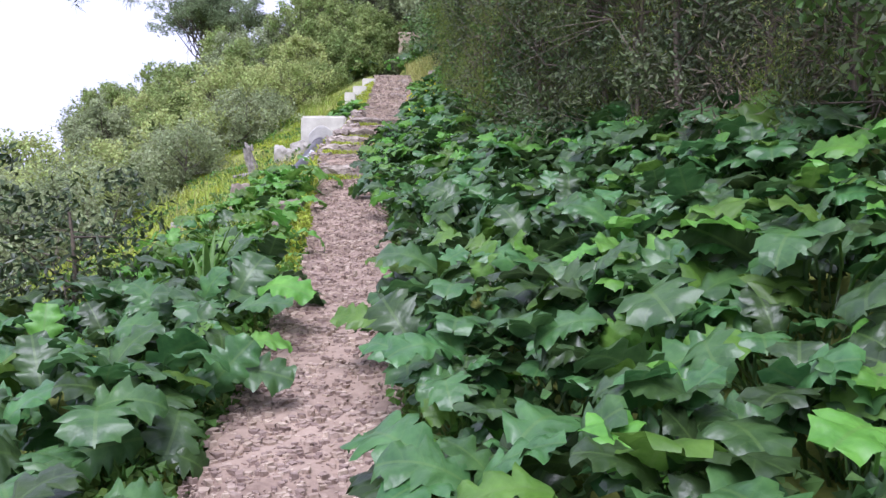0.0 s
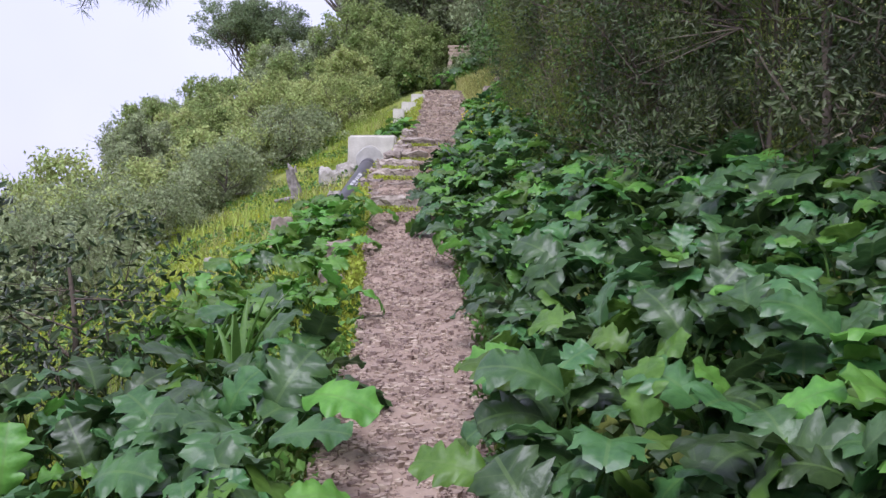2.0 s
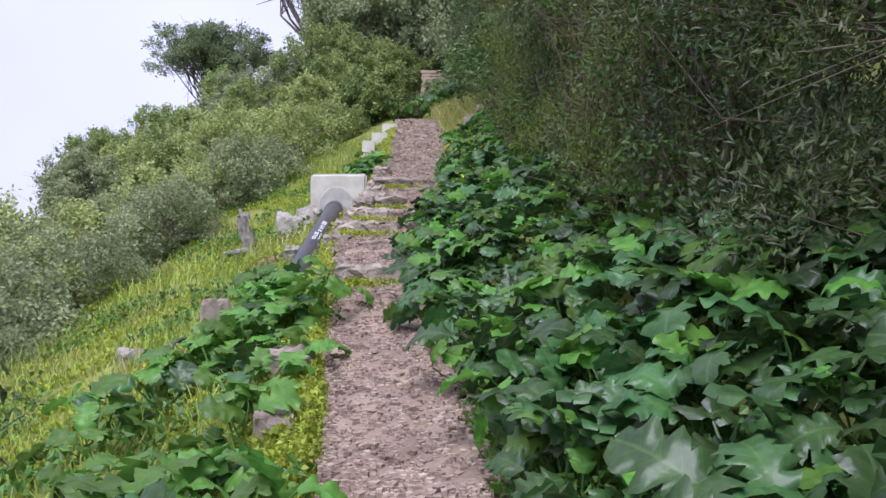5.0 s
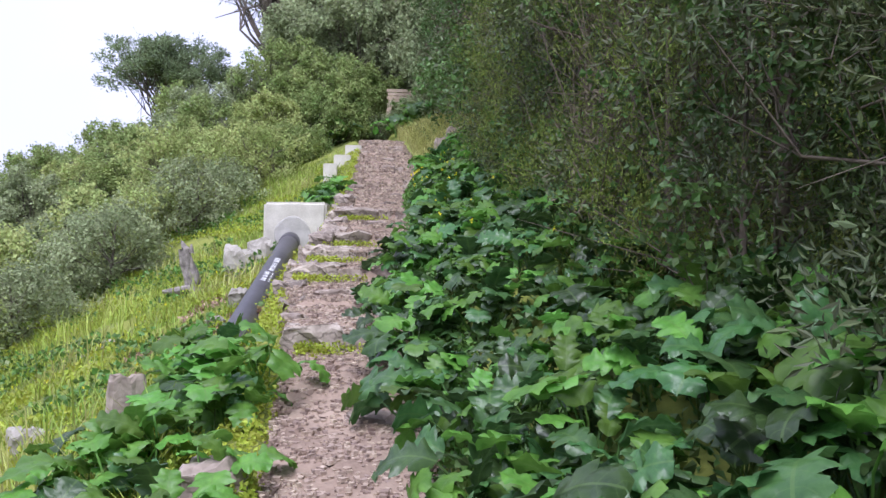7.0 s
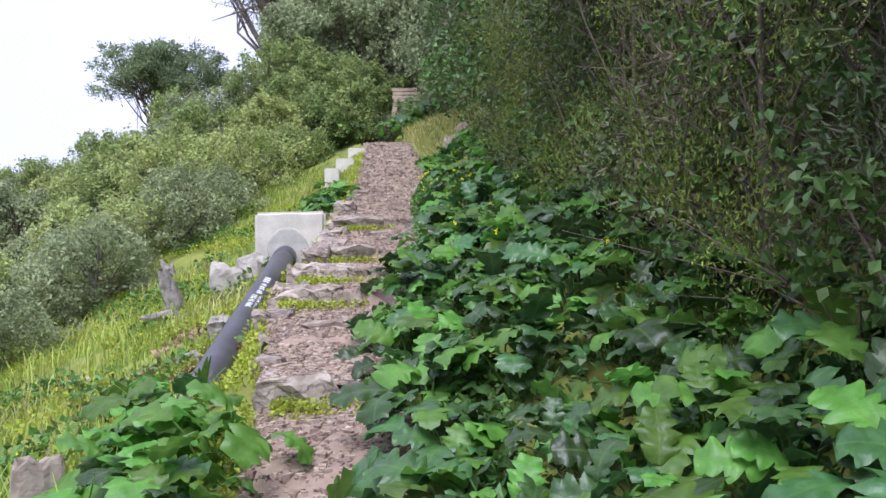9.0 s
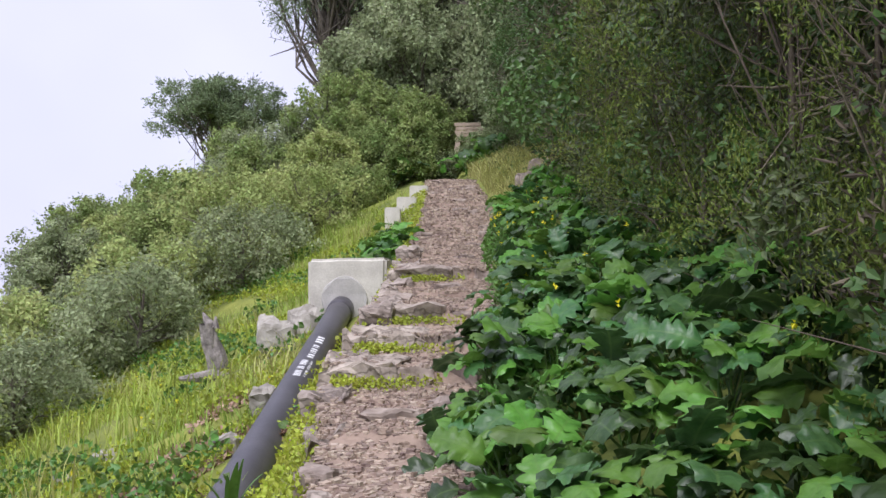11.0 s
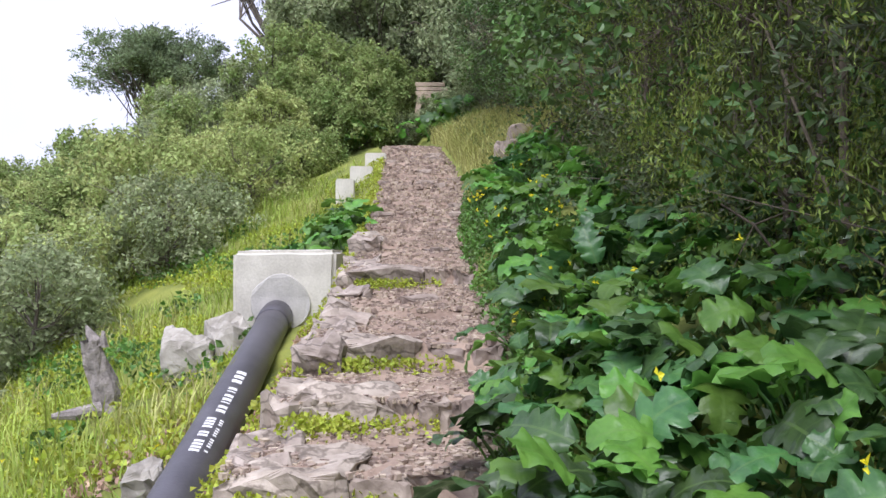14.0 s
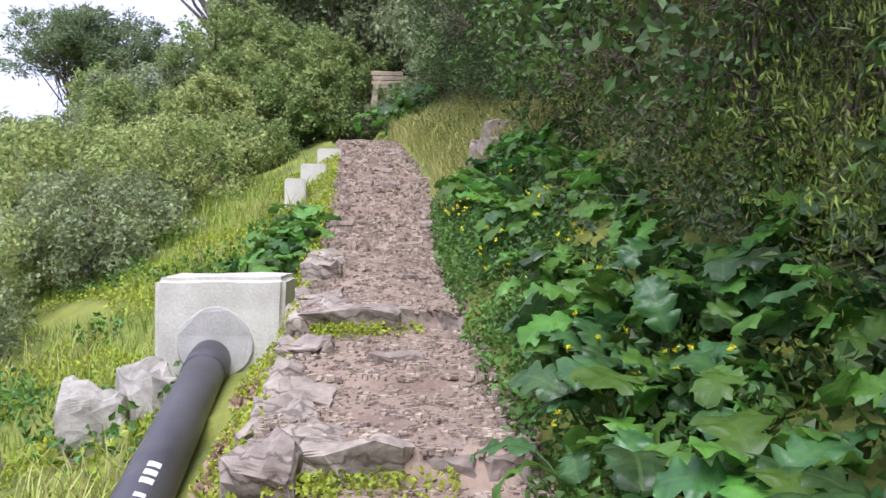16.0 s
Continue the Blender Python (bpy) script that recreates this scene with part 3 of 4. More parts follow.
place(woody("pine_tree", 26, 8.0, 2.0, 40, 26000, 0.17, "pine", "umbrella pine with a flat dark crown", "tree", trunk=0.16, low=0.74, aspect=0.34, bare=2, reach=0.8),
      [(-9.7, 38.9, 0.9, 0, 0, (9.7 - float(land(-9.7, 38.9))) / 7.7)], "trees and bushes on the slope")
place(woody("pine_tree", 27, 9.0, 2.6, 50, 26000, 0.17, "pine", "tall pine with bare dead lower branches", "tree", trunk=0.2, low=0.5, aspect=0.18, bare=6, reach=0.9),
      [(-5.9, 38.5, 1.1, 0, 0, 1.12), (-2.0, 40, 1.1, 120, 0, 1.05), (-3.8, 39.2, 1.0, 220, 0, 1.05)], "trees and bushes on the slope")
place(woody("tree", 28, 6.0, 2.2, 46, 15000, 0.14, "dark_tree", "dark dense tree behind the path's top", "tree", trunk=0.18, low=0.25, bare=4),
      [(1.4, 35.0, 1.1, 0, 0, 1.1), (3.0, 31, 1.05, 90, 0, 1.1), (-0.4, 38.5, 1.2, 200, 0, 1.15), (4.5, 36, 1.2, 290, 0, 1.1), (-3.8, 42, 1.2, 30, 0, 1.1), (2.5, 43, 1.4, 130, 0, 1.2)], "trees and bushes on the slope")

# ---- left, near: a dark-leaved bush, a pine with a low branch, strap-leaved plants ----
place(woody("shrub", 31, 1.45, 0.85, 18, 1300, 0.085, "laurel", "open dark bush with small glossy leaves", "shrub", trunk=0.03, low=0.2, aspect=0.45, bare=4, bark="twig", fill=0.1, reach=0.8),
      [(-2.62, 6.5, 0.88, 0, -0.05, 0.93), (-3.15, 5.9, 0.9, 130, -0.05, 0.95)], "dark bushes below the path")

px_, py_ = -4.6, 5.0
pine = stand("pine_tree", px_, py_, float(land(px_, py_)), "pine beside the path with a drooping low branch", "tree")
inv_p = pine.matrix_basis.inverted()
rp = np.random.default_rng(41)
trunk_line = [(inv_p @ Vector((px_ + 0.1 * math.sin(2 * q), py_ + 0.15 * q, float(land(px_, py_)) - 0.2 + 6.5 * q)), 0.16 - 0.1 * q) for q in np.linspace(0, 1, 8)]
build("trunk", *tubes([trunk_line], 9), M["bark"], pine, True)
limb_pts = [Vector((-4.5, 5.3, 3.25)), Vector((-3.6, 5.9, 3.25)), Vector((-2.7, 6.4, 3.05)), Vector((-1.85, 6.7, 2.9))]
lines, tufts = [[(inv_p @ p, 0.05 - 0.013 * k) for k, p in enumerate(limb_pts)]], []
for k in range(70):
    q = rp.uniform(0.5, 2.98)
    a_ = limb_pts[int(q)].lerp(limb_pts[int(q) + 1], q % 1)
    e_ = a_ + Vector((rp.normal(0, 0.22), rp.normal(0, 0.22), rp.uniform(-0.2, 0.12)))
    m_ = a_.lerp(e_, 0.55) + Vector((0, 0, 0.05))
    lines.append([(inv_p @ a_, 0.008), (inv_p @ m_, 0.005), (inv_p @ e_, 0.003)])
    tufts += [inv_p @ a_.lerp(e_, w) for w in np.linspace(0.35, 1, 6)]
build("branch", *tubes(lines), M["bark"], pine, True)
tp = np.repeat(np.array([tuple(p) for p in tufts]), 16, 0)
v, f = leaf_cloud(rp, tp, np.zeros_like(tp), 0.085, 0.004, up=-0.3, wild=0.8)
build("needles", v, f, M["pine"], pine)["kind"] = "stuff"
at, out = crown_points(rp, [(rp.normal(-0.6, 0.8), rp.normal(0, 0.9), rp.uniform(4.6, 6.6), rp.uniform(0.5, 0.8)) for _ in range(16)], 9000, 0.2)
build("crown", *leaf_cloud(rp, at, out, 0.12, 0.02), M["pine"], pine)["kind"] = "stuff"


def strap_plant(x, y, count, long, seed_):
    """A tuft of long arching strap leaves."""
    q = np.random.default_rng(seed_)
    ob = stand("strap_leaf_plant", x, y, float(land(x, y)), "tuft of long dark strap-shaped leaves", "plant", "strap-leaved plants")
    for k in range(count):
        a, lean, ln = q.uniform(0, 6.28), q.uniform(0.15, 0.6), long * q.uniform(0.7, 1.15)
        d, sd = Vector((math.cos(a), math.sin(a), 0)), Vector((-math.sin(a), math.cos(a), 0))
        vs = []
        for w in np.linspace(0, 1, 7):
            w = float(w)
            c = d * (lean * ln * w ** 1.6) + Vector((0, 0, ln * (w - 0.35 * lean * w ** 3)))
            hw = 0.021 * math.sin(math.pi * (0.2 + 0.78 * w)) + 0.002
            vs += [tuple(c - sd * hw + d * 0.008), tuple(c), tuple(c + sd * hw + d * 0.008)]
        build("leaf", vs, [f_ for i_ in range(6) for f_ in ((3 * i_, 3 * i_ + 1, 3 * i_ + 4, 3 * i_ + 3), (3 * i_ + 1, 3 * i_ + 2, 3 * i_ + 5, 3 * i_ + 4))], M["herb"], ob, True)
    return ob


for k, (x, y, n, ln) in enumerate(((-1.5, 5.95, 9, 0.62), (-1.75, 6.3, 7, 0.5), (-2.2, 7.4, 6, 0.35), (-2.0, 12.2, 5, 0.35))):
    strap_plant(x, y, n, ln, 50 + k)

# ---- the far board screen at the top of the path ----
fx, fy = -1.15, 31.6
fz = 5.92
screen = stand("board_screen", fx, fy, fz, "weathered beige boards with a leaning post at the path's end", "fence", turn=4)
for k in range(2, 7):
    bm = bmesh.new()
    bmesh.ops.create_cube(bm, size=1.0, matrix=Matrix.Translation((0.04 * (k % 2) - 0.01 * k, 0, 0.1 + 0.1 * k)) @ Matrix.Diagonal((0.68 + 0.02 * (k % 3), 0.03, 0.088, 1)))
    bmesh.ops.bevel(bm, geom=bm.edges[:], offset=0.008, segments=1, affect="EDGES")
    part("board", bm, M["fence"], screen)
for x_, lean_, h_ in ((-0.38, 10, 0.5), (0.32, 0, 0.45)):
    bm = bmesh.new()
    bmesh.ops.create_cube(bm, size=1.0, matrix=pose(x_, -0.03, h_ / 2 - 0.35, 0, lean_, 0) @ Matrix.Diagonal((0.12, 0.1, h_ + 0.7, 1)))
    part("post", bm, M["fence"], screen)

# ---- acanthus on both sides ----
seed = 100
r = np.random.default_rng(8)
GR = "acanthus plants beside the path"
y = 0.9
while y < 15.2:
    x0, x1 = float(np.interp(y, EY, ER)) + float(np.interp(y, [8, 10, 12.8, 13.4, 15.2], [0.28, 0.14, 0.06, 0.2, 0.3])), float(np.interp(y, HY, HX)) + 0.55
    x = x0
    while x < x1:
        acanthus(x + r.normal(0, 0.05), y + r.normal(0, 0.08), r.uniform(0.66, 0.92) * (1.0 if y < 9 else 0.9), int(r.integers(16, 20)), seed, "lush acanthus with large lobed glossy green leaves", GR, 0.2 if y < 8.5 else 0.42)
        seed += 1
        x += 0.39 * r.uniform(0.85, 1.2)
    y += 0.375
y = 15.3
while y < 20.6:
    x0, x1 = float(np.interp(y, EY, ER)) + (0.34 if y < 16 else 0.42), float(np.interp(y, HY, HX)) + (0.55 if y < 16 else 0.2)
    x = x0 + r.uniform(0, 0.15)
    while x < x1:
        acanthus(x, y + r.normal(0, 0.1), r.uniform(0.55, 0.78), int(r.integers(14, 18)), seed, "smaller acanthus among yellow wood sorrel", GR, 0.75)
        seed += 1
        x += 0.4 * r.uniform(0.85, 1.3)
    y += 0.44
y = 1.2
while y < 5.7:
    x0 = float(np.interp(y, EY, EL)) - 0.3
    x = x0
    while x > x0 - (1.75 if y < 4.4 else 1.3):
        acanthus(x + r.normal(0, 0.05), y + r.normal(0, 0.08), r.uniform(0.7, 0.98), int(r.integers(11, 14)), seed, "acanthus with broad lobed green leaves", GR)
        seed += 1
        x -= 0.4 * r.uniform(0.85, 1.2)
    y += 0.39
for cx, cy, n, sx, sy, size in ((-1.9, 10.7, 16, 0.24, 0.45, 0.75), (-2.1, 9.6, 11, 0.3, 0.4, 0.72), (-1.8, 8.2, 8, 0.25, 0.4, 0.6), (-1.75, 6.8, 13, 0.3, 0.5, 0.72), (-2.12, 20.2, 20, 0.28, 0.5, 0.78), (-1.2, 30.2, 12, 0.9, 0.5, 1.3), (-1.85, 13.3, 2, 0.05, 0.1, 0.3)):
    for _ in range(n):
        acanthus(cx + r.normal(0, sx), cy + r.normal(0, sy), size * r.uniform(0.85, 1.15), 9, seed, "bright green acanthus clump in the grass", GR, 0.85)
        seed += 1

# ---- the pipe, its anchor block, and other blocks ----
A = (-2.31, 17.95, 2.22)
block = stand("anchor_block", A[0], A[1], float(land(A[0], A[1])), "pale whitewashed concrete anchor block holding the pipe", "concrete block")
bz = 2.86 - float(land(A[0], A[1]))
bm = bmesh.new()
bmesh.ops.create_cube(bm, size=1.0, matrix=Matrix.Translation((0, 0.42, (bz - 0.9) / 2)) @ Matrix.Diagonal((0.86, 0.84, bz + 0.9, 1)))
bmesh.ops.bevel(bm, geom=bm.edges[:], offset=0.035, segments=3, affect="EDGES")
bmesh.ops.subdivide_edges(bm, edges=[e for e in bm.edges if e.calc_length() > 0.3], cuts=6, use_grid_fill=True)
for v in bm.verts:
    v.co += noise.noise_vector(v.co * 4) * 0.012
part("body", bm, M["concrete"], block)
bm = bmesh.new()
bmesh.ops.create_cone(bm, cap_ends=True, segments=28, radius1=0.255, radius2=0.24, depth=0.03, matrix=Matrix.Translation((-0.03, -0.006, 0.02 + 2.4 - float(land(A[0], A[1])))) @ Matrix.Rotation(math.pi / 2, 4, "X"))
for v in bm.verts:
    v.co += noise.noise_vector(v.co * 6) * Vector((0.05, 0.0, 0.05)).length * 0.3
part("cement_patch", bm, M["patch"], block, "round grey cement patch")


def pipe_at(y):
    """The pipe's axis."""
    return Vector((-2.12 - 0.05 * (y - 12.95), y, 2.0 + 0.158 * (y - 15.92)))


pipe = stand("water_pipe", *pipe_at(12.2), "black coated iron water pipe with white lettering", "pipe")
inv = pipe.matrix_basis.inverted()
PR_ = 0.128
v, f = tubes([[(inv @ pipe_at(q), PR_) for q in np.linspace(11.6, 17.96, 12)]], 28)
build("barrel", v, f, M["pipe"], pipe, True)
v, f = tubes([[(inv @ pipe_at(17.62), PR_ + 0.002), (inv @ pipe_at(17.63), PR_ + 0.01), (inv @ pipe_at(17.8), PR_ + 0.012), (inv @ pipe_at(17.96), PR_ + 0.004)]], 28)
build("collar", v, f, M["pipe"], pipe, True)
# lettering: plain bars on the upper side, in three lines
lettering = [(15.92 - 0.085 * k, 0.055, 0.06, 0.3) for k in range(3)] + [(15.6 - 0.064 * k, (0.04, 0.016)[k % 3 == 1], 0.05, 0.3) for k in range(7)]
lettering += [(15.08 - 0.04 * k, 0.026, 0.05, 0.12) for k in range(12) if k not in (4, 7)] + [(15.08 - 0.03 * k, 0.018, 0.02, 0.55) for k in range(15) if k % 5 != 3]
for yy, ln, wd, ang in lettering:
    rows_ = []
    for q in (yy, yy - ln):
        c = inv @ pipe_at(q)
        for a in np.linspace(ang - wd / 2 / PR_, ang + wd / 2 / PR_, 4):
            rows_.append(c + Vector((math.sin(a), 0, math.cos(a))) * (PR_ + 0.002))
    build("letter_bar", [tuple(p) for p in rows_], [(k, k + 1, k + 5, k + 4) for k in range(3)], M["print"], pipe)

for x, y, top, w, h in ((-2.4, 23.9, 3.9, 0.27, 0.75), (-2.24, 24.9, 4.17, 0.36, 0.6), (-2.08, 25.9, 4.48, 0.36, 0.5)):
    bm = bmesh.new()
    bmesh.ops.create_cube(bm, size=1.0, matrix=Matrix.Translation((0, 0.2, -h / 2)) @ Matrix.Diagonal((w, 0.4, h, 1)))
    bmesh.ops.bevel(bm, geom=bm.edges[:], offset=0.018, segments=2, affect="EDGES")
    ob = part("kerb_block", bm, M["concrete"])
    ob.matrix_basis = pose(x, y, top, 0, 0, 3)
    tagged(ob, "squared pale concrete block edging the path", "concrete block", "blocks along the path")

# ---- stones ----
def stone(x, y, top, sx, sy, sz, seed_, mat, label, turn=0.0, strata=0.03, name="rock", group=""):
    ob = part(name, rough_stone(seed_, sx, sy, sz, 4, 0.2, strata), M[mat], smooth=False)
    ob.matrix_basis = pose(x, y, top - sz, 0, 0, turn)
    return tagged(ob, label, "rock", group)


STEP = "rough stone steps of the path"
for i, y in enumerate(RISERS[1:]):
    le_, re_ = float(np.interp(y, EY, EL)), float(np.interp(y, EY, ER))
    x = le_ - 0.05
    k = 0
    while x < re_ - 0.08:
        large = y in BIG and x < le_ + 0.3 * (re_ - le_)
        w_ = (re_ - le_) * r.uniform(0.46, 0.62) if large else r.uniform(0.1, 0.26)
        front = y in BIG and not large
        if large or front or r.random() < 0.45:
            ys = y + (0.17 if large else r.uniform(0.05, 0.11) if front else r.normal(0.1, 0.3))
            dp = r.uniform(0.36, 0.46) if large else r.uniform(0.12, 0.26)
            tp_ = float(path_z(max(ys, y + 0.02) if large else ys)) + (r.uniform(0.03, 0.05) if large else r.uniform(0.045, 0.07))
            stone(x + w_ / 2, ys, tp_ - (0.03 if front else 0.0), w_ * 1.1, dp, 0.4 if large else 0.24 if front else 0.16, 60 + 5 * i + k, "ledge" if large else "rock",
                  "broad weathered layered stone forming a step of the path" if large else "uneven stone set in the path", r.uniform(-6, 6) if large else r.uniform(-25, 25), 0.09, "step_stone", STEP)
        x += w_ + 0.02
        k += 1
y, k = 12.35, 0
while y < 19.0:
    d_ = r.uniform(0.3, 0.55)
    x = float(np.interp(y + d_ / 2, EY, EL))
    tp_ = float(path_z(y + d_ / 2)) + r.uniform(0.02, 0.055)
    stone(x - 0.01, y + d_ / 2, tp_, r.uniform(0.2, 0.3), d_ * 1.1, 0.42, 150 + k, "ledge", "pale weathered stone holding the path's raised edge", r.uniform(-8, 8), 0.1, "edge_stone", "stones along the path's edge")
    y += d_ + r.uniform(0.0, 0.25)
    k += 1
for x, y, top, sx, sy, sz, mat, label in (
        (-1.5, 9.2, 1.35, 0.26, 0.36, 0.3, "rock", "pointed reddish-grey rock at the path's edge"),
        (-1.4, 8.2, 1.18, 0.2, 0.24, 0.2, "rock", "low flat rock half sunk at the path's edge"),
        (-2.3, 10.6, 1.5, 0.2, 0.12, 0.4, "rock", "upright grey stone standing in the grass"),
        (-2.95, 17.35, 2.2, 0.36, 0.36, 0.6, "pale_rock", "pale broken rock beneath the pipe"),
        (-2.7, 17.6, 2.3, 0.28, 0.32, 0.55, "pale_rock", "pale broken rock against the anchor block"),
        (-2.45, 14.75, 1.82, 0.18, 0.3, 0.3, "pale_rock", "whitish stone beside the pipe"),
        (-2.5, 13.9, 1.6, 0.16, 0.22, 0.25, "pale_rock", "whitish stone beside the pipe"),
        (-4.0, 15.6, 1.13, 0.2, 0.34, 0.22, "pale_rock", "white limestone lump lying in the grass"),
        (-4.15, 15.2, 0.98, 0.2, 0.24, 0.22, "pale_rock", "white limestone lump lying in the grass"),
        (-3.2, 11.4, 1.05, 0.2, 0.2, 0.2, "pale_rock", "white limestone lump lying in the grass"),
        (-3.1, 16.2, 1.63, 0.13, 0.15, 0.16, "pale_rock", "small white stone in the grass"),
        (-0.1, 21.2, 4.15, 0.4, 0.45, 0.4, "rock", "grey boulder on the grassy bank"),
        (0.05, 22.2, 4.4, 0.34, 0.4, 0.4, "rock", "grey boulder on the grassy bank"),
        (-0.28, 20.2, 3.7, 0.22, 0.3, 0.3, "rock", "grey boulder on the grassy bank")):
    g = float(land(x, y))
    top = max(top, g + 0.06)
    stone(x, y, top, sx, sy, max(sz, top - g + 0.08), int(abs(x * 31 + y * 17)) % 90, mat, label, float(x * 77 % 40))

# the weathered stump
sx_, sy_ = -3.5, 17.1
sz_ = float(land(sx_, sy_))
stump = stand("tree_stump", sx_, sy_, sz_, "silvered split dead tree stump in the grass", "stump")
v, f = tubes([[(Vector((0.05 - 0.14 * q, 0.03 * math.sin(4 * q), -0.1 + q * 0.66)), 0.1 - 0.03 * q) for q in np.linspace(0, 1, 9)]], 14)
for k in range(len(v)):
    v[k] += np.array(noise.noise_vector(Vector((v[k][0] * 14, v[k][1] * 14, v[k][2] * 4)))) * 0.04
build("bole", v, f, M["deadwood"], stump)
v, f = tubes([[(Vector((-0.03, 0, 0.5)), 0.055), (Vector((-0.1, 0, 0.6)), 0.035), (Vector((-0.13, 0.01, 0.66)), 0.008)], [(Vector((0.0, 0, 0.5)), 0.04), (Vector((0.0, 0.0, 0.62)), 0.01)]], 7)
build("splinter", v, f, M["deadwood"], stump)
v, f = tubes([[(Vector((0.0, -0.05, 0.05)), 0.06), (Vector((-0.15, -0.12, 0.03)), 0.05), (Vector((-0.32, -0.16, 0.02)), 0.02)]], 8)
build("root", v, f, M["deadwood"], stump)

# ---- gravel on the path ----
r = np.random.default_rng(17)
ico = bmesh.new()
bmesh.ops.create_cube(ico, size=0.75)
IV = np.array([tuple(v.co) for v in ico.verts])
ico.verts.index_update()
IF = np.array([[v.index for v in fc.verts] for fc in ico.faces])
ico.free()


def gravel(name, n, y0, y1, lo, hi, mat):
    yy = r.uniform(y0, y1, n)
    le_, re_ = np.interp(yy, EY, EL), np.interp(yy, EY, ER)
    u = r.uniform(-0.1, 1.15, n)
    xx = le_ + (re_ - le_) * u
    s = lo * (hi / lo) ** (r.random(n) ** 2.0)
    zz = path_z(yy) + 0.025 + 0.012 * wavy(xx, yy, 9, 1.1) + s * 0.18
    vs = IV[None] * (s[:, None, None] * r.uniform(0.7, 1.2, (n, 1, 3)) * np.array([1, 1, 0.85])) * r.uniform(0.62, 1.2, (n, len(IV), 1))
    a = r.uniform(0, 6.28, n)
    c, d = np.cos(a)[:, None], np.sin(a)[:, None]
    vs = np.stack([vs[:, :, 0] * c - vs[:, :, 1] * d, vs[:, :, 0] * d + vs[:, :, 1] * c, vs[:, :, 2]], 2) + np.stack([xx, yy, zz], 1)[:, None]
    fs = IF[None] + (np.arange(n) * len(IV))[:, None, None]
    ob = build(name, vs.reshape(-1, 3), fs.reshape(-1, IF.shape[1]), M[mat], path)
    ob["kind"] = "stuff"
    return ob


gravel("gravel", 26000, 2.0, 13, 0.01, 0.045, "gravel")
gravel("gravel", 24000, 11, 19, 0.01, 0.042, "pale_gravel")
gravel("gravel", 9000, 19, 28, 0.018, 0.08, "pale_gravel")

# ---- grass, clover and flowers ----
def strew(name, spots_, make, mat, label, category):
    x, y = spots_[:, 0], spots_[:, 1]
    spots_ = spots_[~((np.abs(x + 2.23) < 0.17) & (y > 12.6) & (y < 18)) & ~((np.abs(x + 2.31) < 0.46) & (y > 17.9) & (y < 18.8))]
    x, y = spots_[:, 0], spots_[:, 1]
    spots_ = spots_[~((np.abs(x + 2.83) < 0.34) & (np.abs(y - 17.46) < 0.3))]
    v, f = make(spots_)
    return tagged(build(name, v, f, M[mat]), label, category, kind="stuff")


def blades(p, height, width):
    """Bent grass blades: two quads each."""
    n = len(p)
    a = r.uniform(0, 6.28, n)
    d = np.stack([np.cos(a), np.sin(a), np.zeros(n)], 1)
    s = np.stack([-np.sin(a), np.cos(a), np.zeros(n)], 1)
    h = (height * r.uniform(0.5, 1.4, n))[:, None]
    w = width * r.uniform(0.7, 1.3, n)[:, None]
    up = np.array([0, 0, 1.0])
    m_, t = p + up * h * 0.6 + d * h * 0.18, p + up * h * 0.92 + d * h * 0.55
    v = np.stack([p - s * w, p + s * w, m_ + s * w * 0.7, m_ - s * w * 0.7, t + s * w * 0.1, t - s * w * 0.1], 1).reshape(-1, 3)
    b = (np.arange(n) * 6)[:, None]
    return v, np.concatenate([b + np.array([[0, 1, 2, 3]]), b + np.array([[3, 2, 4, 5]])])


def on_land(n, x0, x1, y0, y1, lift=0.0):
    x, y = r.uniform(x0, x1, n), r.uniform(y0, y1, n)
    return np.stack([x, y, land(x, y) + lift], 1)


def left_strip(n, d0, d1, y0, y1):
    y = r.uniform(y0, y1, n)
    x = np.interp(y, EY, EL) - d0 - (d1 - d0) * r.random(n) ** 1.2
    return np.stack([x, y, land(x, y)], 1)


def right_strip(n, d0, d1, y0, y1):
    y = r.uniform(y0, y1, n)
    x = np.interp(y, EY, ER) + d0 + (d1 - d0) * r.random(n)
    return np.stack([x, y, land(x, y)], 1)


def patchy(p, s, k, cut):
    return p[wavy(p[:, 0], p[:, 1], s, k) > cut]


def clover(p, lo=0.02, hi=0.11, size=0.03):
    p = p + np.stack([np.zeros(len(p)), np.zeros(len(p)), r.uniform(lo, hi, len(p))], 1)
    return leaf_cloud(r, p, np.zeros((len(p), 3)) + np.array([0, 0, 0.1]), size, size * 0.9, up=0.1, wild=0.7)


strew("grass", patchy(left_strip(42000, 0.5, 9.0, 5, 27), 1.1, 0.4, -0.8), lambda p: blades(p, 0.16, 0.006), "grass", "fresh green grass over the falling slope", "grass")
strew("grass", patchy(left_strip(9000, 0.6, 8.0, 7, 27), 0.8, 2.4, 0.5), lambda p: blades(p, 0.34, 0.007), "grass", "tufts of taller grass on the slope", "grass")
strew("grass", right_strip(9000, 0.15, 1.6, 20.3, 29), lambda p: blades(p, 0.3, 0.007), "drygrass", "yellowed tall grass on the bank above the path", "grass")
strew("clover", patchy(left_strip(30000, 0.02, 1.0, 6.2, 26), 2.6, 1.0, -0.75), clover, "clover", "yellow-green clover carpet along the path", "clover")
strew("clover", left_strip(7000, 0.0, 0.42, 6.4, 9.2), clover, "clover", "bright yellow-green clover at the path's edge", "clover")
strew("clover", patchy(left_strip(42000, 0.7, 6.5, 5, 24), 1.3, 2.0, -0.35), lambda p: clover(p, 0.01, 0.1, 0.05), "clover", "low yellow-green herbs over the slope", "clover")
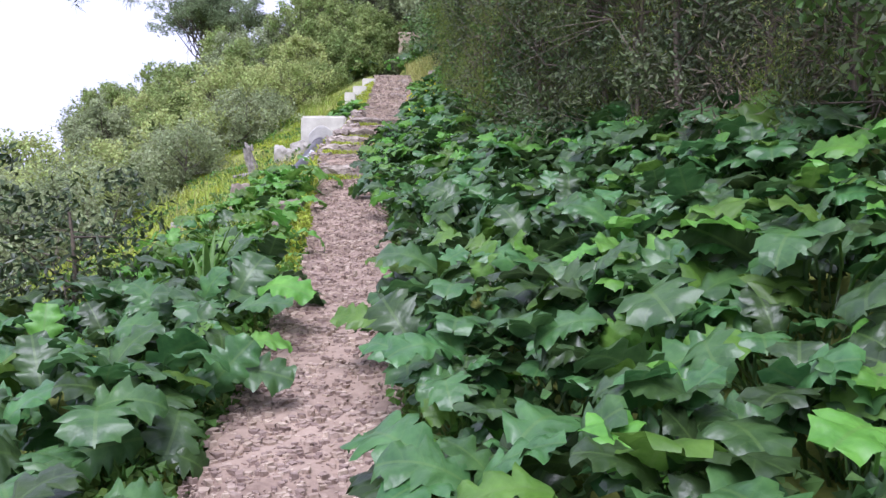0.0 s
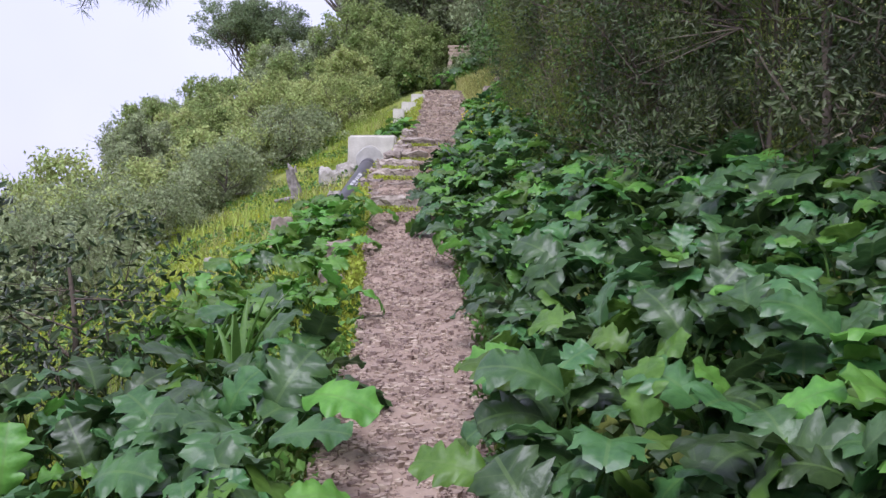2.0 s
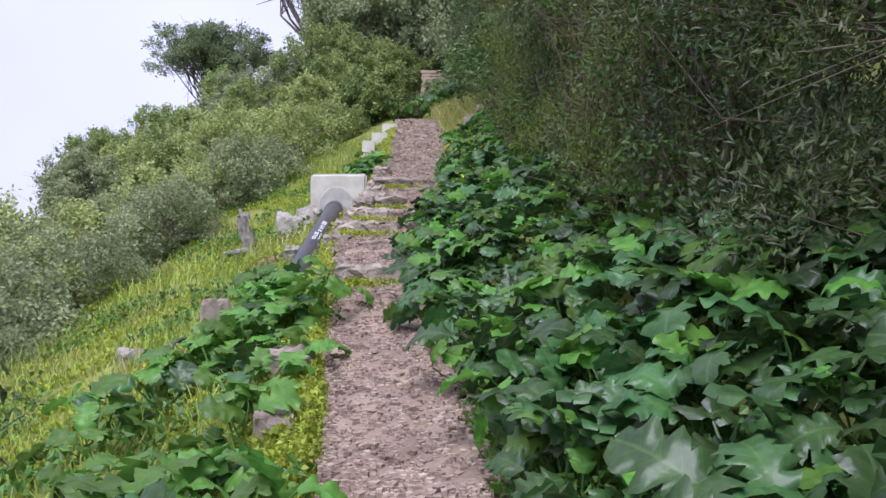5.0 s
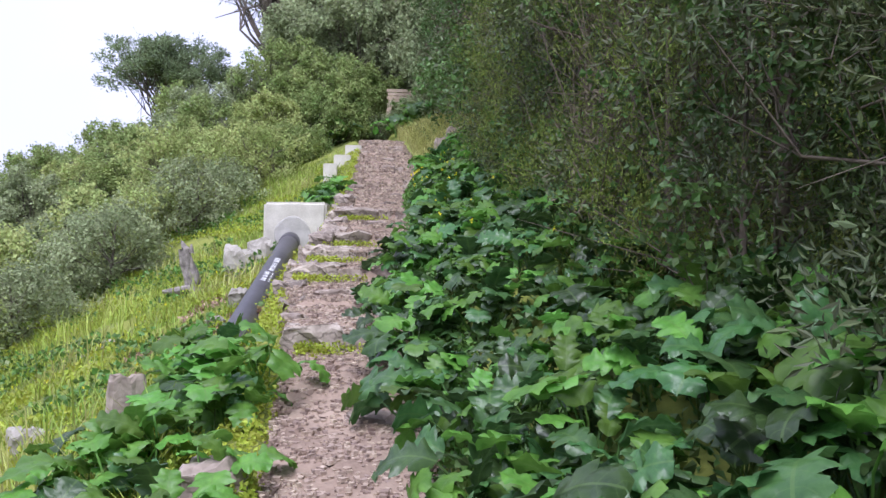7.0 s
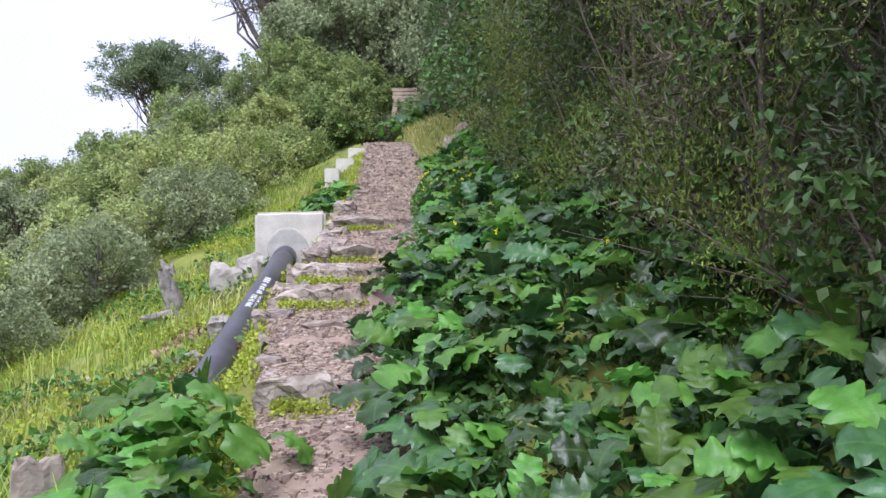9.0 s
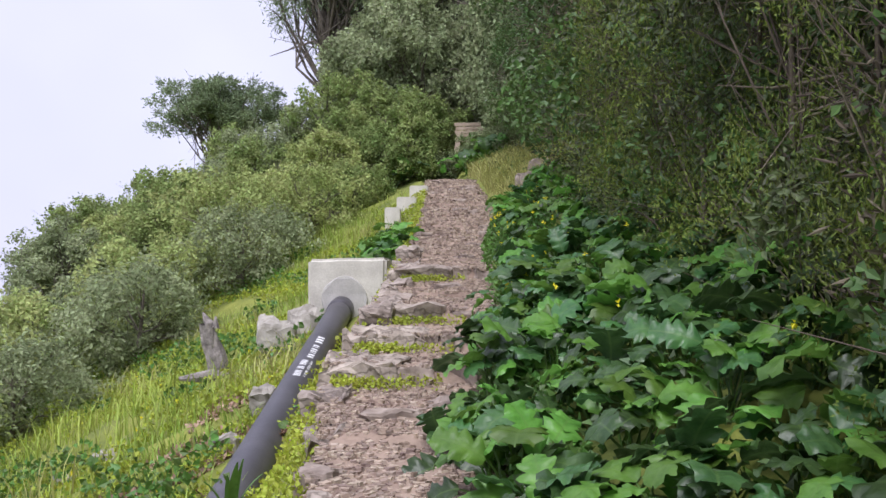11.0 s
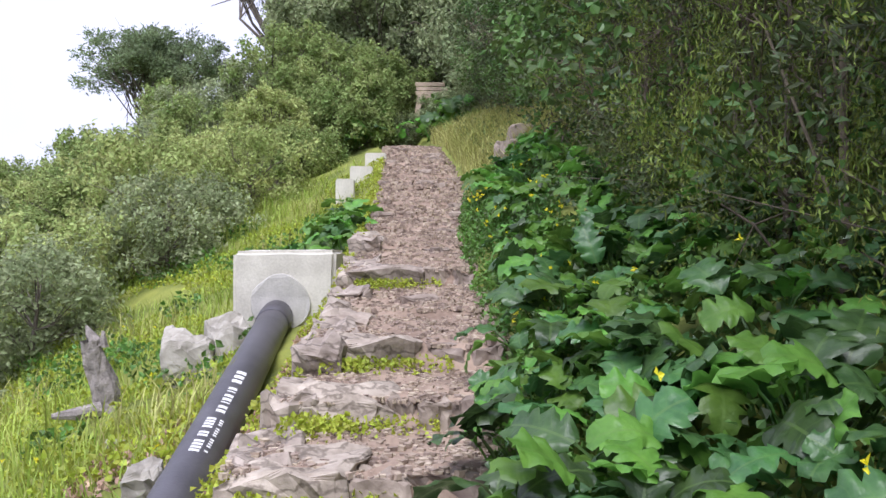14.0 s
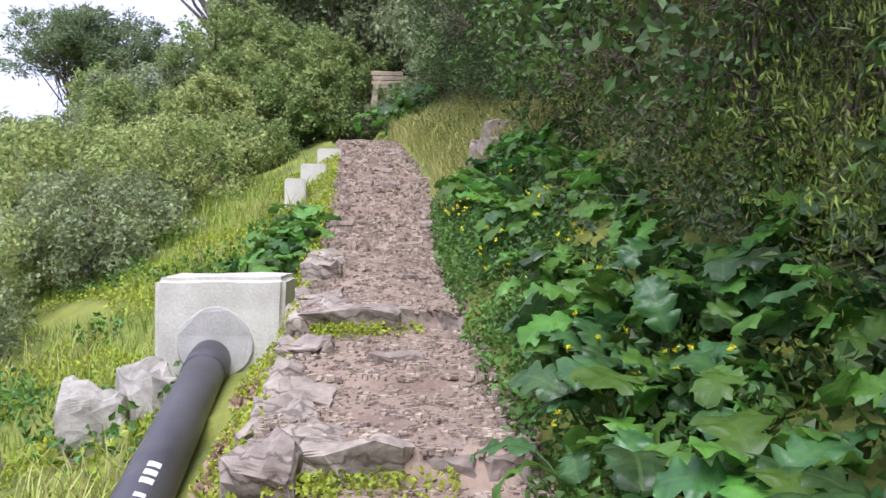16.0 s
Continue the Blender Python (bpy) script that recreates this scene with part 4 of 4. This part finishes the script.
strew("clover", right_strip(18000, 0.02, 0.7, 13.2, 22), lambda p: clover(p, 0.02, 0.17, 0.034), "herb", "dense small-leaved green herbs at the path's edge", "herbs")
strew("clover", right_strip(9000, 0.0, 0.4, 1, 13.4), lambda p: clover(p, 0.01, 0.16, 0.045), "herb", "small green weeds under the acanthus", "herbs")
strew("clover", left_strip(9000, 0.0, 0.7, 1, 7.5), lambda p: clover(p, 0.01, 0.13, 0.045), "herb", "small green weeds under the acanthus", "herbs")
strew("flowers", right_strip(70, 0.1, 0.7, 14.6, 19.5) + np.array([0, 0, 0.28]), lambda p: leaf_cloud(r, np.repeat(p, 4, 0), np.zeros((4 * len(p), 3)), 0.022, 0.018), "petal", "scattered yellow wood sorrel flowers", "flowers")
strew("flowers", right_strip(4, 0.4, 1.2, 10.5, 14) + np.array([0, 0, 0.5]), lambda p: leaf_cloud(r, np.repeat(p, 4, 0), np.zeros((4 * len(p), 3)), 0.02, 0.017), "petal", "a few yellow flowers above the leaves", "flowers")
strew("flowers", left_strip(60, 0.3, 4, 7, 22) + np.array([0, 0, 0.14]), lambda p: leaf_cloud(r, np.repeat(p, 4, 0), np.zeros((4 * len(p), 3)), 0.022, 0.018), "petal", "tiny yellow flowers in the grass", "flowers")
strew("undergrowth", right_strip(36000, 0.4, 3.4, 0, 29), lambda p: clover(p, 0.01, 0.22, 0.05), "ivy", "dark low undergrowth beneath the hedge", "undergrowth")
strew("litter", np.concatenate([left_strip(5000, 0.3, 0.62, 13.4, 17.3), left_strip(2500, 0.75, 1.5, 12.6, 16)]), lambda p: clover(p, 0.0, 0.03, 0.05), "litter", "reddish earth crumbs and dry litter beside the pipe", "litter")


def riser_moss(n):
    """Green tufts in the angle before each large step."""
    y = np.array(BIG)[r.integers(len(BIG), size=n)] - 0.1 * np.abs(r.normal(0, 1, n))
    le_, re_ = np.interp(y, EY, EL), np.interp(y, EY, ER)
    x = le_ + (re_ - le_) * np.clip(np.abs(r.normal(0.0, 0.32, n)), 0, 0.75)
    return np.stack([x, y, path_z(y) + 0.02], 1)


strew("clover", riser_moss(4200), lambda p: clover(p, 0.01, 0.07, 0.024), "clover", "small yellow-green weeds growing before the steps", "clover")
strew("herbs", patchy(left_strip(30000, 0.5, 6.5, 6, 25), 1.7, 0.2, 0.35), lambda p: clover(p, 0.02, 0.2, 0.06), "herb", "clumps of darker green herbs on the slope", "herbs")
strew("grass", patchy(left_strip(9000, 0.8, 6.0, 6, 25), 1.2, 4.2, 0.6), lambda p: blades(p, 0.3, 0.006), "drygrass", "pale yellowish grass tufts on the slope", "grass")
